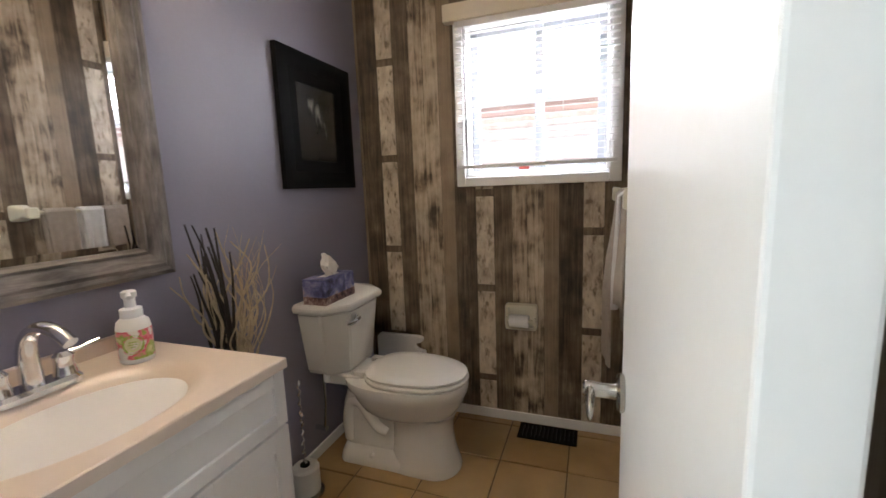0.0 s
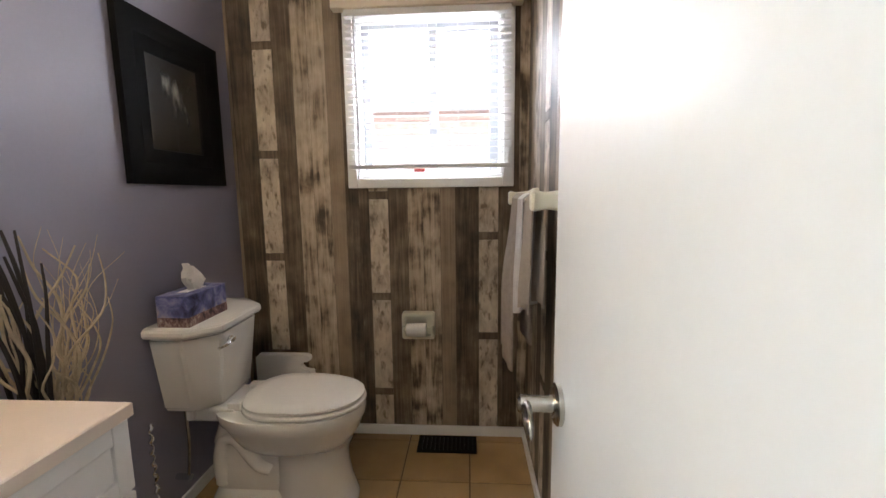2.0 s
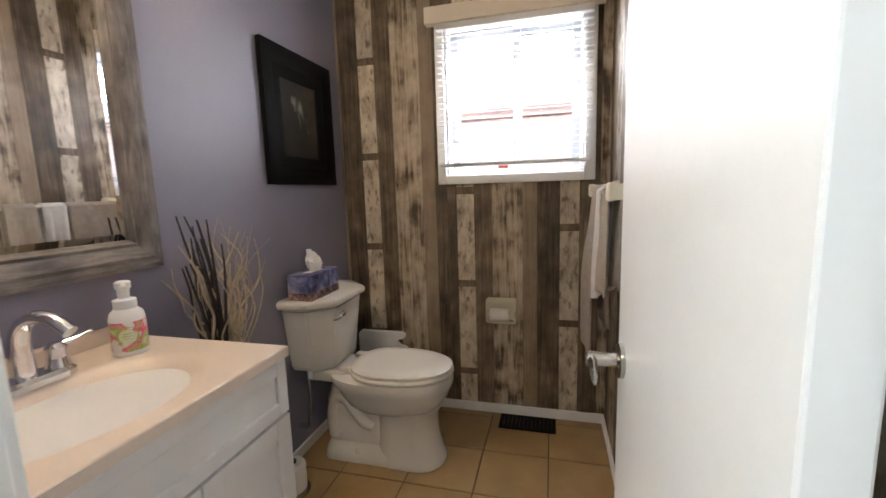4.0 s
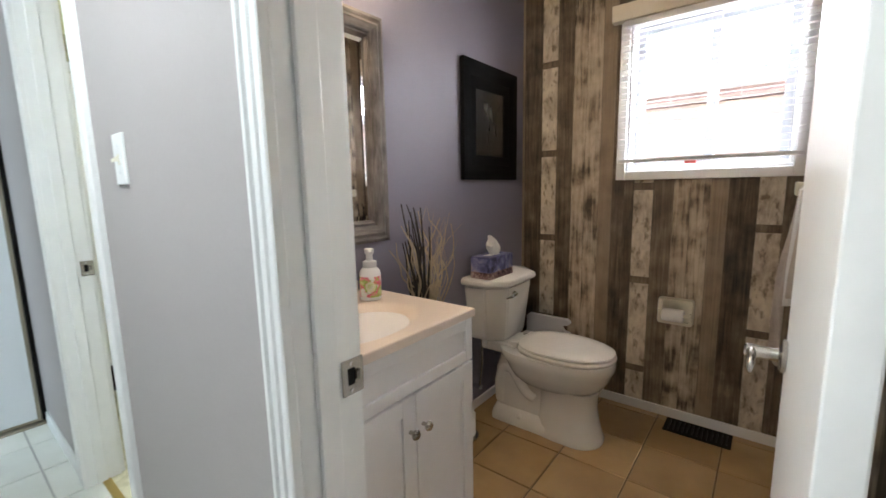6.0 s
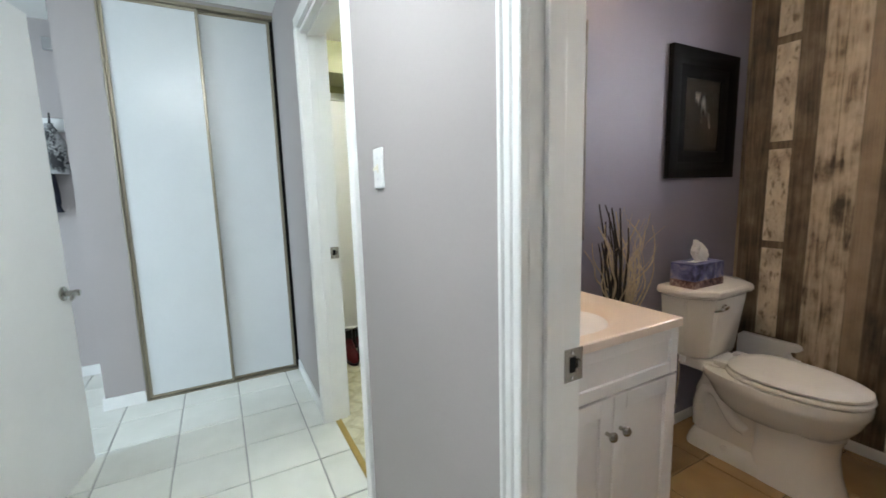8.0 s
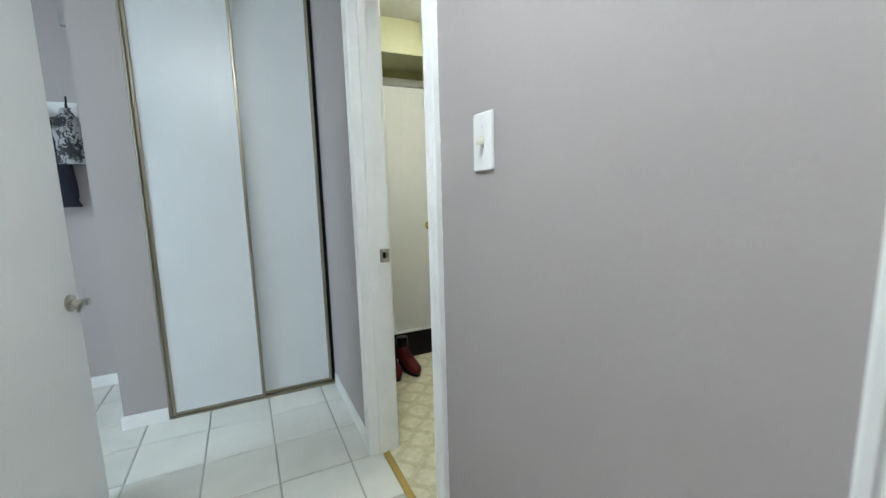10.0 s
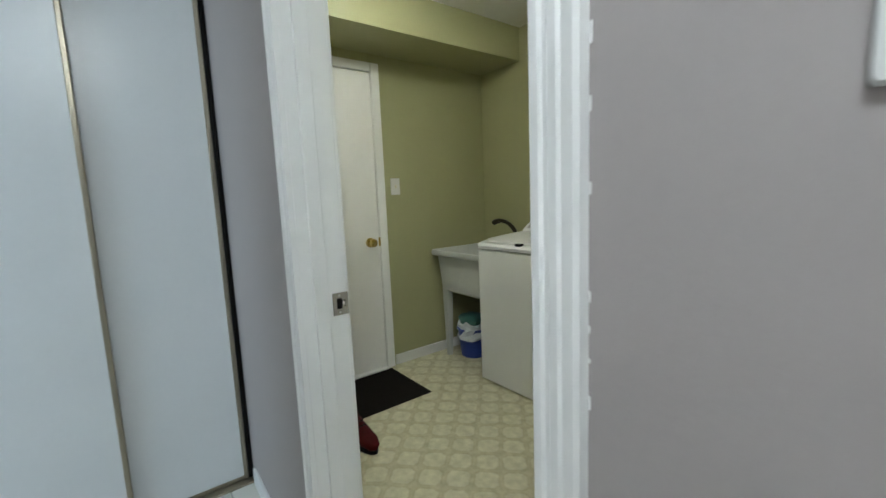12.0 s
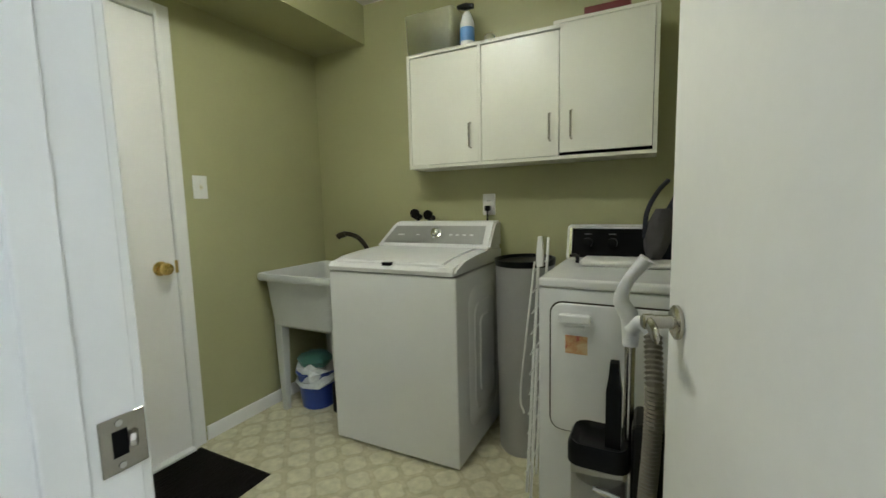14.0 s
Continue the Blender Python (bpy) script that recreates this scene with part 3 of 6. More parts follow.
# door casings: three moulded sides, jamb boards and stops
def casing(name, x0, x1, label, wr=0.062):
    root = thing(name, ((x0 + x1) / 2, YW, 0), label, "door frame", kind="structure")
    w = 0.062

    for nm, a, c in (("casing_side", x0 - w, x0 - 0.001), ("casing_side", x1 + 0.001, x1 + wr)):
        left = a < x0 - 0.01
        for face, sgn in ((YW, -1), (YB, 1)):
            if sgn > 0 and (c > XR - 0.01 and left is False and x0 > 0):
                c2 = XR - 0.006
            else:
                c2 = c
            b = bmesh.new()
            inner, outer = (c, a) if left else (a, c2)
            if sgn > 0:
                inner += -0.012 if left else 0.012
            prof = [(outer + (inner - outer) * u, h) for u, h in ((0, 0), (0, 0.014), (0.08, 0.018), (0.22, 0.018), (0.28, 0.0135), (0.36, 0.0135), (0.42, 0.0165), (0.58, 0.0165), (0.64, 0.013), (0.74, 0.0125), (0.8, 0.016), (0.95, 0.0165), (1, 0.0145), (1, 0))]
            join(b, loft([[(px, face + sgn * py, z) for px, py in prof] for z in (0.0, DH + 0.005)]))
            soft(part(nm, b, "trim_paint", root))
    for face, sgn in ((YW, -1), (YB, 1)):
        b = bmesh.new()
        prof = [(DH + 0.0055 + 0.0565 * u, h) for u, h in ((1, 0), (1, 0.014), (0.92, 0.018), (0.78, 0.018), (0.72, 0.0135), (0.64, 0.0135), (0.58, 0.0165), (0.42, 0.0165), (0.36, 0.013), (0.26, 0.0125), (0.2, 0.016), (0.05, 0.0165), (0, 0.0145), (0, 0))]
        xe = min(x1 + w, XR - 0.006) if (x0 > 0 and sgn > 0) else x1 + wr
        join(b, loft([[(x, face + sgn * py, pz) for pz, py in prof] for x in (x0 - w, xe)]))
        soft(part("casing_head", b, "trim_paint", root))
    part("jamb", box(x0 - 0.018, x0, YW - 0.001, YB + 0.001, 0, DH, 0.002), "trim_paint", root)
    part("jamb", box(x1, x1 + 0.018, YW - 0.001, YB + 0.001, 0, DH, 0.002), "trim_paint", root)
    part("head_jamb", box(x0, x1, YW - 0.001, YB + 0.001, DH - 0.018, DH, 0.002), "trim_paint", root)
    part("door_stop", box(x0, x0 + 0.011, YW + 0.03, YW + 0.066, 0, DH - 0.019, 0.002), "trim_paint", root)
    part("door_stop", box(x1 - 0.011, x1, YW + 0.03, YW + 0.066, 0, DH - 0.019, 0.002), "trim_paint", root)
    part("door_stop", box(x0 + 0.012, x1 - 0.012, YW + 0.03, YW + 0.066, DH - 0.03, DH - 0.019, 0.002), "trim_paint", root)
    # strike plate on the latch side
    s = part("strike_plate", box(x0 + 0.0005, x0 + 0.003, YB - 0.037, YB + 0.006, 0.905, 0.965, 0.001), "nickel", root, "brushed metal strike plate")
    # hole drawn as a black slab, its dark inside put into the colour
    part("latch_hole", box(x0 + 0.0025, x0 + 0.0036, YB - 0.026, YB - 0.012, 0.922, 0.95), "black_plastic", s)
    part("lip", tube([(x0 + 0.003, YB - 0.008, 0.936), (x0 + 0.006, YB - 0.004, 0.936)], 0.009, 8), "nickel", s)
    for z in (0.912, 0.958):
        part("screw", lathe([(0.0035, 0.0), (0.0035, 0.0012), (0.001, 0.0016)], (x0 + 0.003, YB - 0.019, z), 8, "x"), "chrome", s)
    return root


casing("doorway_bathroom", BD0, BD1, "white moulded door frame with a metal strike plate")
casing("doorway_laundry", LD0, LD1, "white moulded door frame of the laundry", 0.056)


# ---- doors ----
def lever(parent, x, z, y_face, out, toward, sgn_plate=1):
    """Lever set on a door leaf that lies along +x, its face at y_face; out: -1 or 1 along y; toward: way of the lever along x."""
    h = soft(part("lever_handle", lathe([(r, out * d) for r, d in ((0.029, 0), (0.032, 0.002), (0.032, 0.008), (0.027, 0.012), (0.016, 0.013))], (x, y_face, z), 28, "y"), "nickel", parent, "brushed metal lever handle"))
    soft(part("neck", lathe([(r, out * d) for r, d in ((0.0135, 0.012), (0.0125, 0.02), (0.0125, 0.044), (0.0145, 0.048), (0.0145, 0.062), (0.011, 0.066))], (x, y_face, z), 18, "y"), "nickel", h))
    rings = []
    for u, drop, a, c in ((-0.012, 0.0, 0.006, 0.010), (0.0, 0.0, 0.009, 0.0125), (0.015, 0.002, 0.0085, 0.0125), (0.03, 0.006, 0.008, 0.0145), (0.045, 0.010, 0.007, 0.0155), (0.056, 0.013, 0.005, 0.0135), (0.061, 0.015, 0.002, 0.007)):
        rings.append([(x + toward * u, y_face + out * 0.054 + a * math.cos(q), z - drop + c * math.sin(q)) for q in (2 * math.pi * i / 14 for i in range(14))])
    soft(part("lever", loft(rings), "nickel", h))


def door_leaf(name, width, label, handles=("front", "back"), lever_z=0.92, mat="door_paint", height=2.015):
    """A flush door along +x from its hinge at the origin, 35 mm thick in y."""
    root = thing(name, (0, 0, 0), label, "door", kind="structure")
    part("leaf", box(0.002, width, 0, 0.035, 0.008, height, 0.0025), mat, root)
    for z in (0.25, 1.8):
        part("hinge", tube([(-0.004, -0.004, z - 0.045), (-0.004, -0.004, z + 0.045)], 0.006, 10), "nickel", root)
    part("latch_plate", box(width - 0.0005, width + 0.0012, 0.005, 0.03, lever_z - 0.028, lever_z + 0.028), "nickel", root, "metal latch plate")
    if "front" in handles:
        lever(root, width - 0.06, lever_z, 0.0, -1, -1)
    if "back" in handles:
        lever(root, width - 0.06, lever_z, 0.035, 1, -1)
    return root


# bathroom: hinged at the wall side, swung in by about 90 degrees; its hall face looks into the opening
bd = door_leaf("door_bathroom", 0.60, "open white painted flush door with a metal lever", lever_z=0.905)
bd.matrix_basis = pose(0.799, 1.786, 0, 0, 0, 89.9)
ld = door_leaf("door_laundry", 0.72, "half open white painted flush door of the laundry", lever_z=0.945)
ld.matrix_basis = pose(-0.719, 1.772, 0, 0, 0, 105.1)
hd = door_leaf("door_hall", 0.871, "open white door with a metal lever beside the coat recess", lever_z=0.84)
hd.matrix_basis = pose(-0.862, 0.44, 0, 0, 0, 169.4)

# laundry side door, closed, in its frame
sd = thing("door_side", (LX, 2.35, 0), "closed white door with a round brass knob", "door", kind="structure")
part("leaf", box(LX + 0.004, LX + 0.016, 1.93, 2.685, 0.02, 2.03, 0.002), "door_paint", sd)
for y0, y1, z0, z1 in ((2.69, 2.755, 0, 2.095), (1.86, 1.925, 0, 2.095), (1.926, 2.689, 2.035, 2.095)):
    b = box(LX + 0.002, LX + 0.02, y0, y1, z0, z1, 0.004)
    box(LX + 0.02, LX + 0.026, y0 + 0.004, min(y1, y0 + 0.024) if y0 > 2.6 else y1 - 0.004, z0 + 0.002, z1 - 0.004, 0.002, bm=b)
    part("casing", b, "trim_paint", sd)
part("sill", box(LX, LX + 0.05, 1.93, 2.685, 0.0, 0.019, 0.004), "trim_paint", sd, "white painted door sill")
kb = soft(part("knob", lathe([(0.032, 0), (0.033, 0.006), (0.014, 0.012), (0.012, 0.03), (0.024, 0.036), (0.029, 0.048), (0.026, 0.06), (0.012, 0.066)], (LX + 0.016, 2.615, 0.915), 24, "x"), "brass", sd, "polished brass knob"))
part("latch", box(LX + 0.016, LX + 0.021, 2.680, 2.694, 0.885, 0.945, 0.001), "brass", sd, "brass latch plate")

# ---- closet doors ----
for k, (y0, y1, dx) in enumerate(((0.748, 1.225, 0.0), (1.198, 1.624, -0.026))):
    cd = thing("closet_door", (XC, (y0 + y1) / 2, 0), "white sliding closet panel in a slim bronze frame", "closet door", "sliding closet doors")
    x = XC - 0.022 + dx
    part("panel", box(x, x + 0.012, y0 + 0.012, y1 - 0.012, 0.025, 2.345), "closet_panel", cd)
    for a, c in ((y0, y0 + 0.018), (y1 - 0.018, y1)):
        part("stile", box(x - 0.006, x + 0.019, a, c, 0.012, 2.36, 0.004), "bronze", cd, "bronze edge strip")
    part("bottom_rail", box(x - 0.004, x + 0.015, y0 + 0.018, y1 - 0.018, 0.012, 0.028, 0.002), "bronze", cd)
    part("top_rail", box(x - 0.004, x + 0.015, y0 + 0.018, y1 - 0.018, 2.34, 2.36, 0.002), "bronze", cd)
structure("closet_track_bottom", box(XC - 0.075, XC + 0.004, 0.737, YW - 0.001, -0.003, 0.009, 0.002), "bronze", "bronze floor track of the closet doors", "trim")
structure("closet_track_top", box(XC - 0.075, XC - 0.001, 0.737, YW - 0.001, 2.362, 2.384, 0.002), "bronze", "bronze top track of the closet doors", "trim")
structure("closet_jamb_strip", box(XC - 0.07, XC + 0.002, 0.7365, 0.747, 0.01, 2.36, 0.003), "bronze", "bronze side strip beside the closet panel", "trim")
# the gap's shade at the right panel is put in as a dark strip
structure("closet_gap_shade", box(XC - 0.07, XC - 0.03, 1.626, YW - 0.001, 0.01, 2.36, 0.003), "dark_grille", "dark strip for the shade in the gap beside the closet panel", "trim")

# ---- bathroom window ----
win = thing("window_1", (0.44, YF, WZ0), "white sliding window with bright daylight behind a raised slat blind", "window", kind="structure")
fx0, fx1, fz0, fz1 = 0.055, 0.835, 1.255, 2.075
for nm, b in (("casing", box(fx0, WX0, YF - 0.022, YF - 0.002, fz0, fz1, 0.004)), ("casing", box(WX1, fx1, YF - 0.022, YF - 0.002, fz0, fz1, 0.004)),
              ("casing", box(WX0 + 0.001, WX1 - 0.001, YF - 0.022, YF - 0.002, fz0, WZ0, 0.004)), ("casing", box(WX0 + 0.001, WX1 - 0.001, YF - 0.022, YF - 0.002, WZ1, fz1, 0.004)),
              ("sill", box(WX0 + 0.001, WX1 - 0.001, YF - 0.001, YF + 0.1, WZ0 + 0.0005, WZ0 + 0.016, 0.003)),
              ("reveal", box(WX0 + 0.0005, WX0 + 0.014, YF - 0.001, YF + 0.15, WZ0 + 0.017, WZ1 - 0.015)), ("reveal", box(WX1 - 0.014, WX1 - 0.0005, YF - 0.001, YF + 0.15, WZ0 + 0.017, WZ1 - 0.015)),
              ("reveal", box(WX0 + 0.001, WX1 - 0.001, YF - 0.001, YF + 0.15, WZ1 - 0.014, WZ1 - 0.0005))):
    part(nm, b, "trim_paint", win)
ix0, ix1, iz0, iz1 = WX0 + 0.015, WX1 - 0.015, WZ0 + 0.018, WZ1 - 0.016
xm = 0.455
for k, (a, c, y) in enumerate(((ix0, xm + 0.022, YF + 0.085), (xm - 0.018, ix1, YF + 0.115))):
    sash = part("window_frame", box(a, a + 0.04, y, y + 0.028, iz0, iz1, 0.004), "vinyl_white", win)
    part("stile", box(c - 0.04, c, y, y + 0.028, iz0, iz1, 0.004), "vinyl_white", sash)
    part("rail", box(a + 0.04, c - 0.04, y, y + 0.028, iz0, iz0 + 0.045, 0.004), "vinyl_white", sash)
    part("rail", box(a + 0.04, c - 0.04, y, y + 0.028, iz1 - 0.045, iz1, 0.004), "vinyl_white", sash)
    g = part("pane", box(a + 0.039, c - 0.039, y + 0.012, y + 0.016, iz0 + 0.044, iz1 - 0.044), "glass", sash)
    g.visible_shadow = False
part("track", box(ix0, ix1, YF + 0.03, YF + 0.084, WZ0 + 0.017, WZ0 + 0.03, 0.002), "light_grey_plastic", win, "grey window track")
part("latch", box(0.365, 0.415, YF + 0.03, YF + 0.05, WZ0 + 0.0305, WZ0 + 0.056, 0.003), "red_latch", win, "small red latch tab")

blind = thing("window_blind", (0.44, YF - 0.02, 1.3), "white slatted blind hung in front of the window", "blind")
part("valance", box(0.02, 0.865, YF - 0.075, YF - 0.024, 2.035, 2.115, 0.005), "valance", blind, "cream wooden valance")
part("head_rail", box(0.075, 0.815, YF - 0.065, YF - 0.027, 2.005, 2.034, 0.003), "blind_white", blind)
slat = box(0.075, 0.815, YF - 0.064, YF - 0.030, -0.0011, 0.0011, 0.0006, 1)
for k in range(22):
    b = slat.copy()
    bmesh.ops.rotate(b, verts=b.verts[:], cent=(0.44, YF - 0.047, 0), matrix=Matrix.Rotation(radians(3 + 2.0 * math.sin(k * 1.7)), 3, "X"))
    bmesh.ops.translate(b, verts=b.verts[:], vec=(0, 0, 1.378 + k * 0.0285))
    part("slat", b, "blind_white", blind)
slat.free()
part("bottom_rail", box(0.075, 0.815, YF - 0.066, YF - 0.028, 1.342, 1.36, 0.003), "blind_white", blind)
for x in (0.13, 0.30, 0.58, 0.76):
    for dy in (-0.0655, -0.0285):
        part("cord", tube([(x, YF + dy, 1.36), (x, YF + dy, 2.005)], 0.0008, 5), "blind_white", blind)
part("wand", tube([(0.125, YF - 0.078, 2.0), (0.13, YF - 0.078, 1.42)], 0.004, 8), "light_grey_plastic", blind, "clear grey tilt wand")

# ---- neighbour's house and ground outside ----
structure("ground", box(-40, 40, YF + 0.3, 90, -1.3, -1.2), "tile_white", "pale paved ground outside", "ground")
nb = thing("neighbour_house", (0, 9.0, -1.2), "pale red brick house with a brown eave beyond the window", "house")
M["brick"] = material("brick", (0.78, 0.67, 0.64), 0.85, vary=0.2, scale=8, bump=0.2)
M["eave"] = material("eave", (0.46, 0.32, 0.30), 0.6, vary=0.15, bump=0.05)
part("wall", box(-9, 11, 9.0, 9.3, -1.2, 2.43), "brick", nb)
part("eave", box(-9.3, 11.3, 8.6, 9.35, 2.45, 2.60, 0.01), "eave", nb, "brown wooden eave")
part("gutter", box(-9.3, 11.3, 8.5, 8.6, 2.53, 2.64, 0.02), "vinyl_white", nb)
b = bmesh.new()
join(b, loft([[(x, 8.58, 2.64), (x, 9.4, 2.64), (x, 12.5, 3.3), (x, 12.4, 3.35)] for x in (-9.3, 11.3)]))
part("roof", b, "tile_white", nb, "pale roof in bright light")
for k in range(12):
    part("brick_course", box(-9, 11, 8.985, 8.999, 0.15 + k * 0.19, 0.15 + k * 0.19 + 0.17), "brick", nb)

# ---- mirror and picture ----
mr = thing("wall_mirror", (XL, 2.1, 1.03), "wall mirror in a wide greywashed wooden frame", "mirror")
my0, my1, mz0, mz1 = 1.83, 2.512, 1.03, 1.865
fw = 0.085
prof = [(0.0, 0.004), (0.0, 0.028), (0.012, 0.034), (0.024, 0.03), (0.034, 0.036), (0.056, 0.028), (0.066, 0.02), (0.074, 0.024), (0.085, 0.012), (0.085, 0.004)]
b = loft([[(XL + h, y0 + sy * u, z0 + sz * u) for u, h in prof] for y0, z0, sy, sz in ((my0, mz0, 1, 1), (my1, mz0, -1, 1), (my1, mz1, -1, -1), (my0, mz1, 1, -1))], closed=True)
for f in b.faces:
    c = f.calc_center_median()
    f.material_index = 1 if (c.y < my0 + fw and mz0 + fw < c.z < mz1 - fw) or (c.y > my1 - fw and mz0 + fw < c.z < mz1 - fw) else 0
soft(part("frame", b, ("washed_wood", "washed_wood_up"), mr, "greywashed wooden frame"))
b = bmesh.new()
gy0, gy1, gz0, gz1 = my0 + fw - 0.002, my1 - fw + 0.002, mz0 + fw - 0.002, mz1 - fw + 0.002
join(b, loft([[(XL + 0.006, y, z) for y, z in ((gy0, gz0), (gy1, gz0), (gy1, gz1), (gy0, gz1))], [(XL + 0.010, y, z) for y, z in ((gy0, gz0), (gy1, gz0), (gy1, gz1), (gy0, gz1))],
              [(XL + 0.013, y, z) for y, z in ((gy0 + 0.02, gz0 + 0.02), (gy1 - 0.02, gz0 + 0.02), (gy1 - 0.02, gz1 - 0.02), (gy0 + 0.02, gz1 - 0.02))]]))
part("mirror_glass", b, "mirror", mr, "bevelled mirror glass")

pc = thing("framed_picture", (XL, 3.31, 1.27), "dark landscape print in a broad black frame", "picture")
py0, py1, pz0, pz1 = 3.045, 3.578, 1.272, 1.858
prof = [(0.0, 0.002), (0.0, 0.026), (0.01, 0.03), (0.055, 0.026), (0.075, 0.018), (0.082, 0.02), (0.125, 0.012), (0.13, 0.004)]
soft(part("frame", loft([[(XL + h, y0 + sy * u, z0 + sz * u) for u, h in prof] for y0, z0, sy, sz in ((py0, pz0, 1, 1), (py1, pz0, -1, 1), (py1, pz1, -1, -1), (py0, pz1, 1, -1))], closed=True), "black_frame", pc, "broad black wooden frame"))
pm = bpy.data.materials.new("dark_print")
pm.use_nodes = True
n_, l_ = pm.node_tree.nodes, pm.node_tree.links
tc_, no_ = n_.new("ShaderNodeTexCoord"), n_.new("ShaderNodeTexNoise")
mp2_ = n_.new("ShaderNodeMapping")
mp2_.inputs["Scale"].default_value = (1, 9, 3.5)
no_.inputs["Scale"].default_value, no_.inputs["Detail"].default_value = 2.2, 6
l_.new(tc_.outputs["Object"], mp2_.inputs[0])
l_.new(mp2_.outputs[0], no_.inputs[0])
gr_ = n_.new("ShaderNodeVectorMath")
gr_.operation = "DISTANCE"
gr_.inputs[1].default_value = (XL, 3.33, 1.58)
l_.new(tc_.outputs["Object"], gr_.inputs[0])
mm_ = n_.new("ShaderNodeMath")
mm_.operation = "MULTIPLY_ADD"
mm_.inputs[1].default_value = -1.5
l_.new(gr_.outputs["Value"], mm_.inputs[0])
l_.new(no_.outputs[0], mm_.inputs[2])
rp_ = ramp_of(n_, [(0.28, (0.006, 0.006, 0.006)), (0.47, (0.03, 0.03, 0.027)), (0.6, (0.26, 0.255, 0.21))])
l_.new(mm_.outputs[0], rp_.inputs[0])
l_.new(rp_.outputs[0], n_["Principled BSDF"].inputs["Base Color"])
n_["Principled BSDF"].inputs["Roughness"].default_value = 0.25
M["dark_print"] = pm
part("print", box(XL + 0.003, XL + 0.008, py0 + 0.125, py1 - 0.125, pz0 + 0.125, pz1 - 0.125), "dark_print", pc, "dark print of a pale waterfall")

# light bar over the mirror, out of view, added for warm light in the bathroom
vlb = thing("unseen_vanity_light", (XL, 2.16, 2.14), "unseen metal light bar with three frosted globes, added over the mirror", "wall lamp")
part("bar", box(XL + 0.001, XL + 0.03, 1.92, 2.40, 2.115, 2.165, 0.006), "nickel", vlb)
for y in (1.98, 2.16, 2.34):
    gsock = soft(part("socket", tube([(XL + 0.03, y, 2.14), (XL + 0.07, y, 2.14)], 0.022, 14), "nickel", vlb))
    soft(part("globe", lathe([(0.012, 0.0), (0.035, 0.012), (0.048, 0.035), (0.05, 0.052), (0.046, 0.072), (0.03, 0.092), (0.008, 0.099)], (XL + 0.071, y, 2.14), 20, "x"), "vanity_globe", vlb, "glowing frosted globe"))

# ---- vanity ----
VY0, VY1, VX1, VZ = 1.785, 2.407, 0.0, 0.852
va = thing("vanity_cabinet", (-0.26, 2.1, 0), "white shaker vanity cabinet with a drawer front and two doors", "cabinet")
cx = -0.008
part("body", box(XL + 0.002, cx - 0.019, VY0 + 0.004, VY1 - 0.004, 0.0, VZ - 0.024, 0.002), "cabinet_white", va)


def shaker(name, y0, y1, z0, z1, parent, x=cx, rail=0.05):
    d = part(name, box(x - 0.0175, x - 0.008, y0 + 0.003, y1 - 0.003, z0 + 0.003, z1 - 0.003), "cabinet_white", parent)
    for a, c, e, f in ((y0, y0 + rail, z0, z1), (y1 - rail, y1, z0, z1), (y0 + rail, y1 - rail, z0, z0 + rail), (y0 + rail, y1 - rail, z1 - rail, z1)):
        part("rail", box(x - 0.018, x, a, c, e, f, 0.0025), "cabinet_white", d)
    return d


shaker("drawer_front", VY0 + 0.005, VY1 - 0.005, 0.682, 0.822, va, rail=0.035)
for y0, y1, ky in ((VY0 + 0.005, 2.123, 2.098), (2.127, VY1 - 0.005, 2.152)):
    d = shaker("door", y0, y1, 0.09, 0.675, va)
    soft(part("door_knob", lathe([(0.006, 0.0), (0.005, 0.012), (0.013, 0.018), (0.0145, 0.024), (0.011, 0.029), (0.003, 0.031)], (cx, ky, 0.575), 18, "x"), "nickel", d, "round nickel knob"))

vt = thing("washbasin", (-0.26, 2.1, VZ - 0.02), "blush white cultured marble top with an integral oval basin", "washbasin")
oc, oa, ob_ = Vector((-0.215, 2.085)), 0.155, 0.215     # oval centre and half axes in x, y
N = 48
outer = []
for i in range(N):
    a = 2 * math.pi * i / N
    c, s = math.cos(a), math.sin(a)
    hx = (VX1 - oc.x) if c > 0 else (oc.x - XL - 0.001)
    hy = (VY1 - oc.y) if s > 0 else (oc.y - VY0 + 0.02)
    k = min(hx / max(abs(c), 1e-6), hy / max(abs(s), 1e-6))
    outer.append((oc.x + c * k, oc.y + s * k))
for cxy in ((VX1, VY1), (VX1, VY0 - 0.02), (XL + 0.001, VY1), (XL + 0.001, VY0 - 0.02)):
    j = min(range(N), key=lambda q: (outer[q][0] - cxy[0]) ** 2 + (outer[q][1] - cxy[1]) ** 2)
    outer[j] = cxy


def oval(f, z):
    return [(oc.x + oa * f * math.cos(2 * math.pi * i / N), oc.y + ob_ * f * math.sin(2 * math.pi * i / N), z) for i in range(N)]


rings = [[(x, y, VZ - 0.026) for x, y in outer], [(x, y, VZ - 0.003) for x, y in outer],
         [(x + (oc.x - x) * 0.012, y + (oc.y - y) * 0.012, VZ) for x, y in outer],
         oval(1.14, VZ), oval(1.08, VZ - 0.0012), oval(1.02, VZ - 0.005), oval(0.95, VZ - 0.014), oval(0.87, VZ - 0.03), oval(0.77, VZ - 0.055), oval(0.64, VZ - 0.085), oval(0.48, VZ - 0.108), oval(0.3, VZ - 0.12), oval(0.12, VZ - 0.125)]
soft(part("basin_top", loft(rings), "marble", vt))
soft(part("drain", lathe([(0.024, 0), (0.024, 0.004), (0.016, 0.005)], (oc.x, oc.y, VZ - 0.1245), 20), "chrome", vt, "chrome drain"))
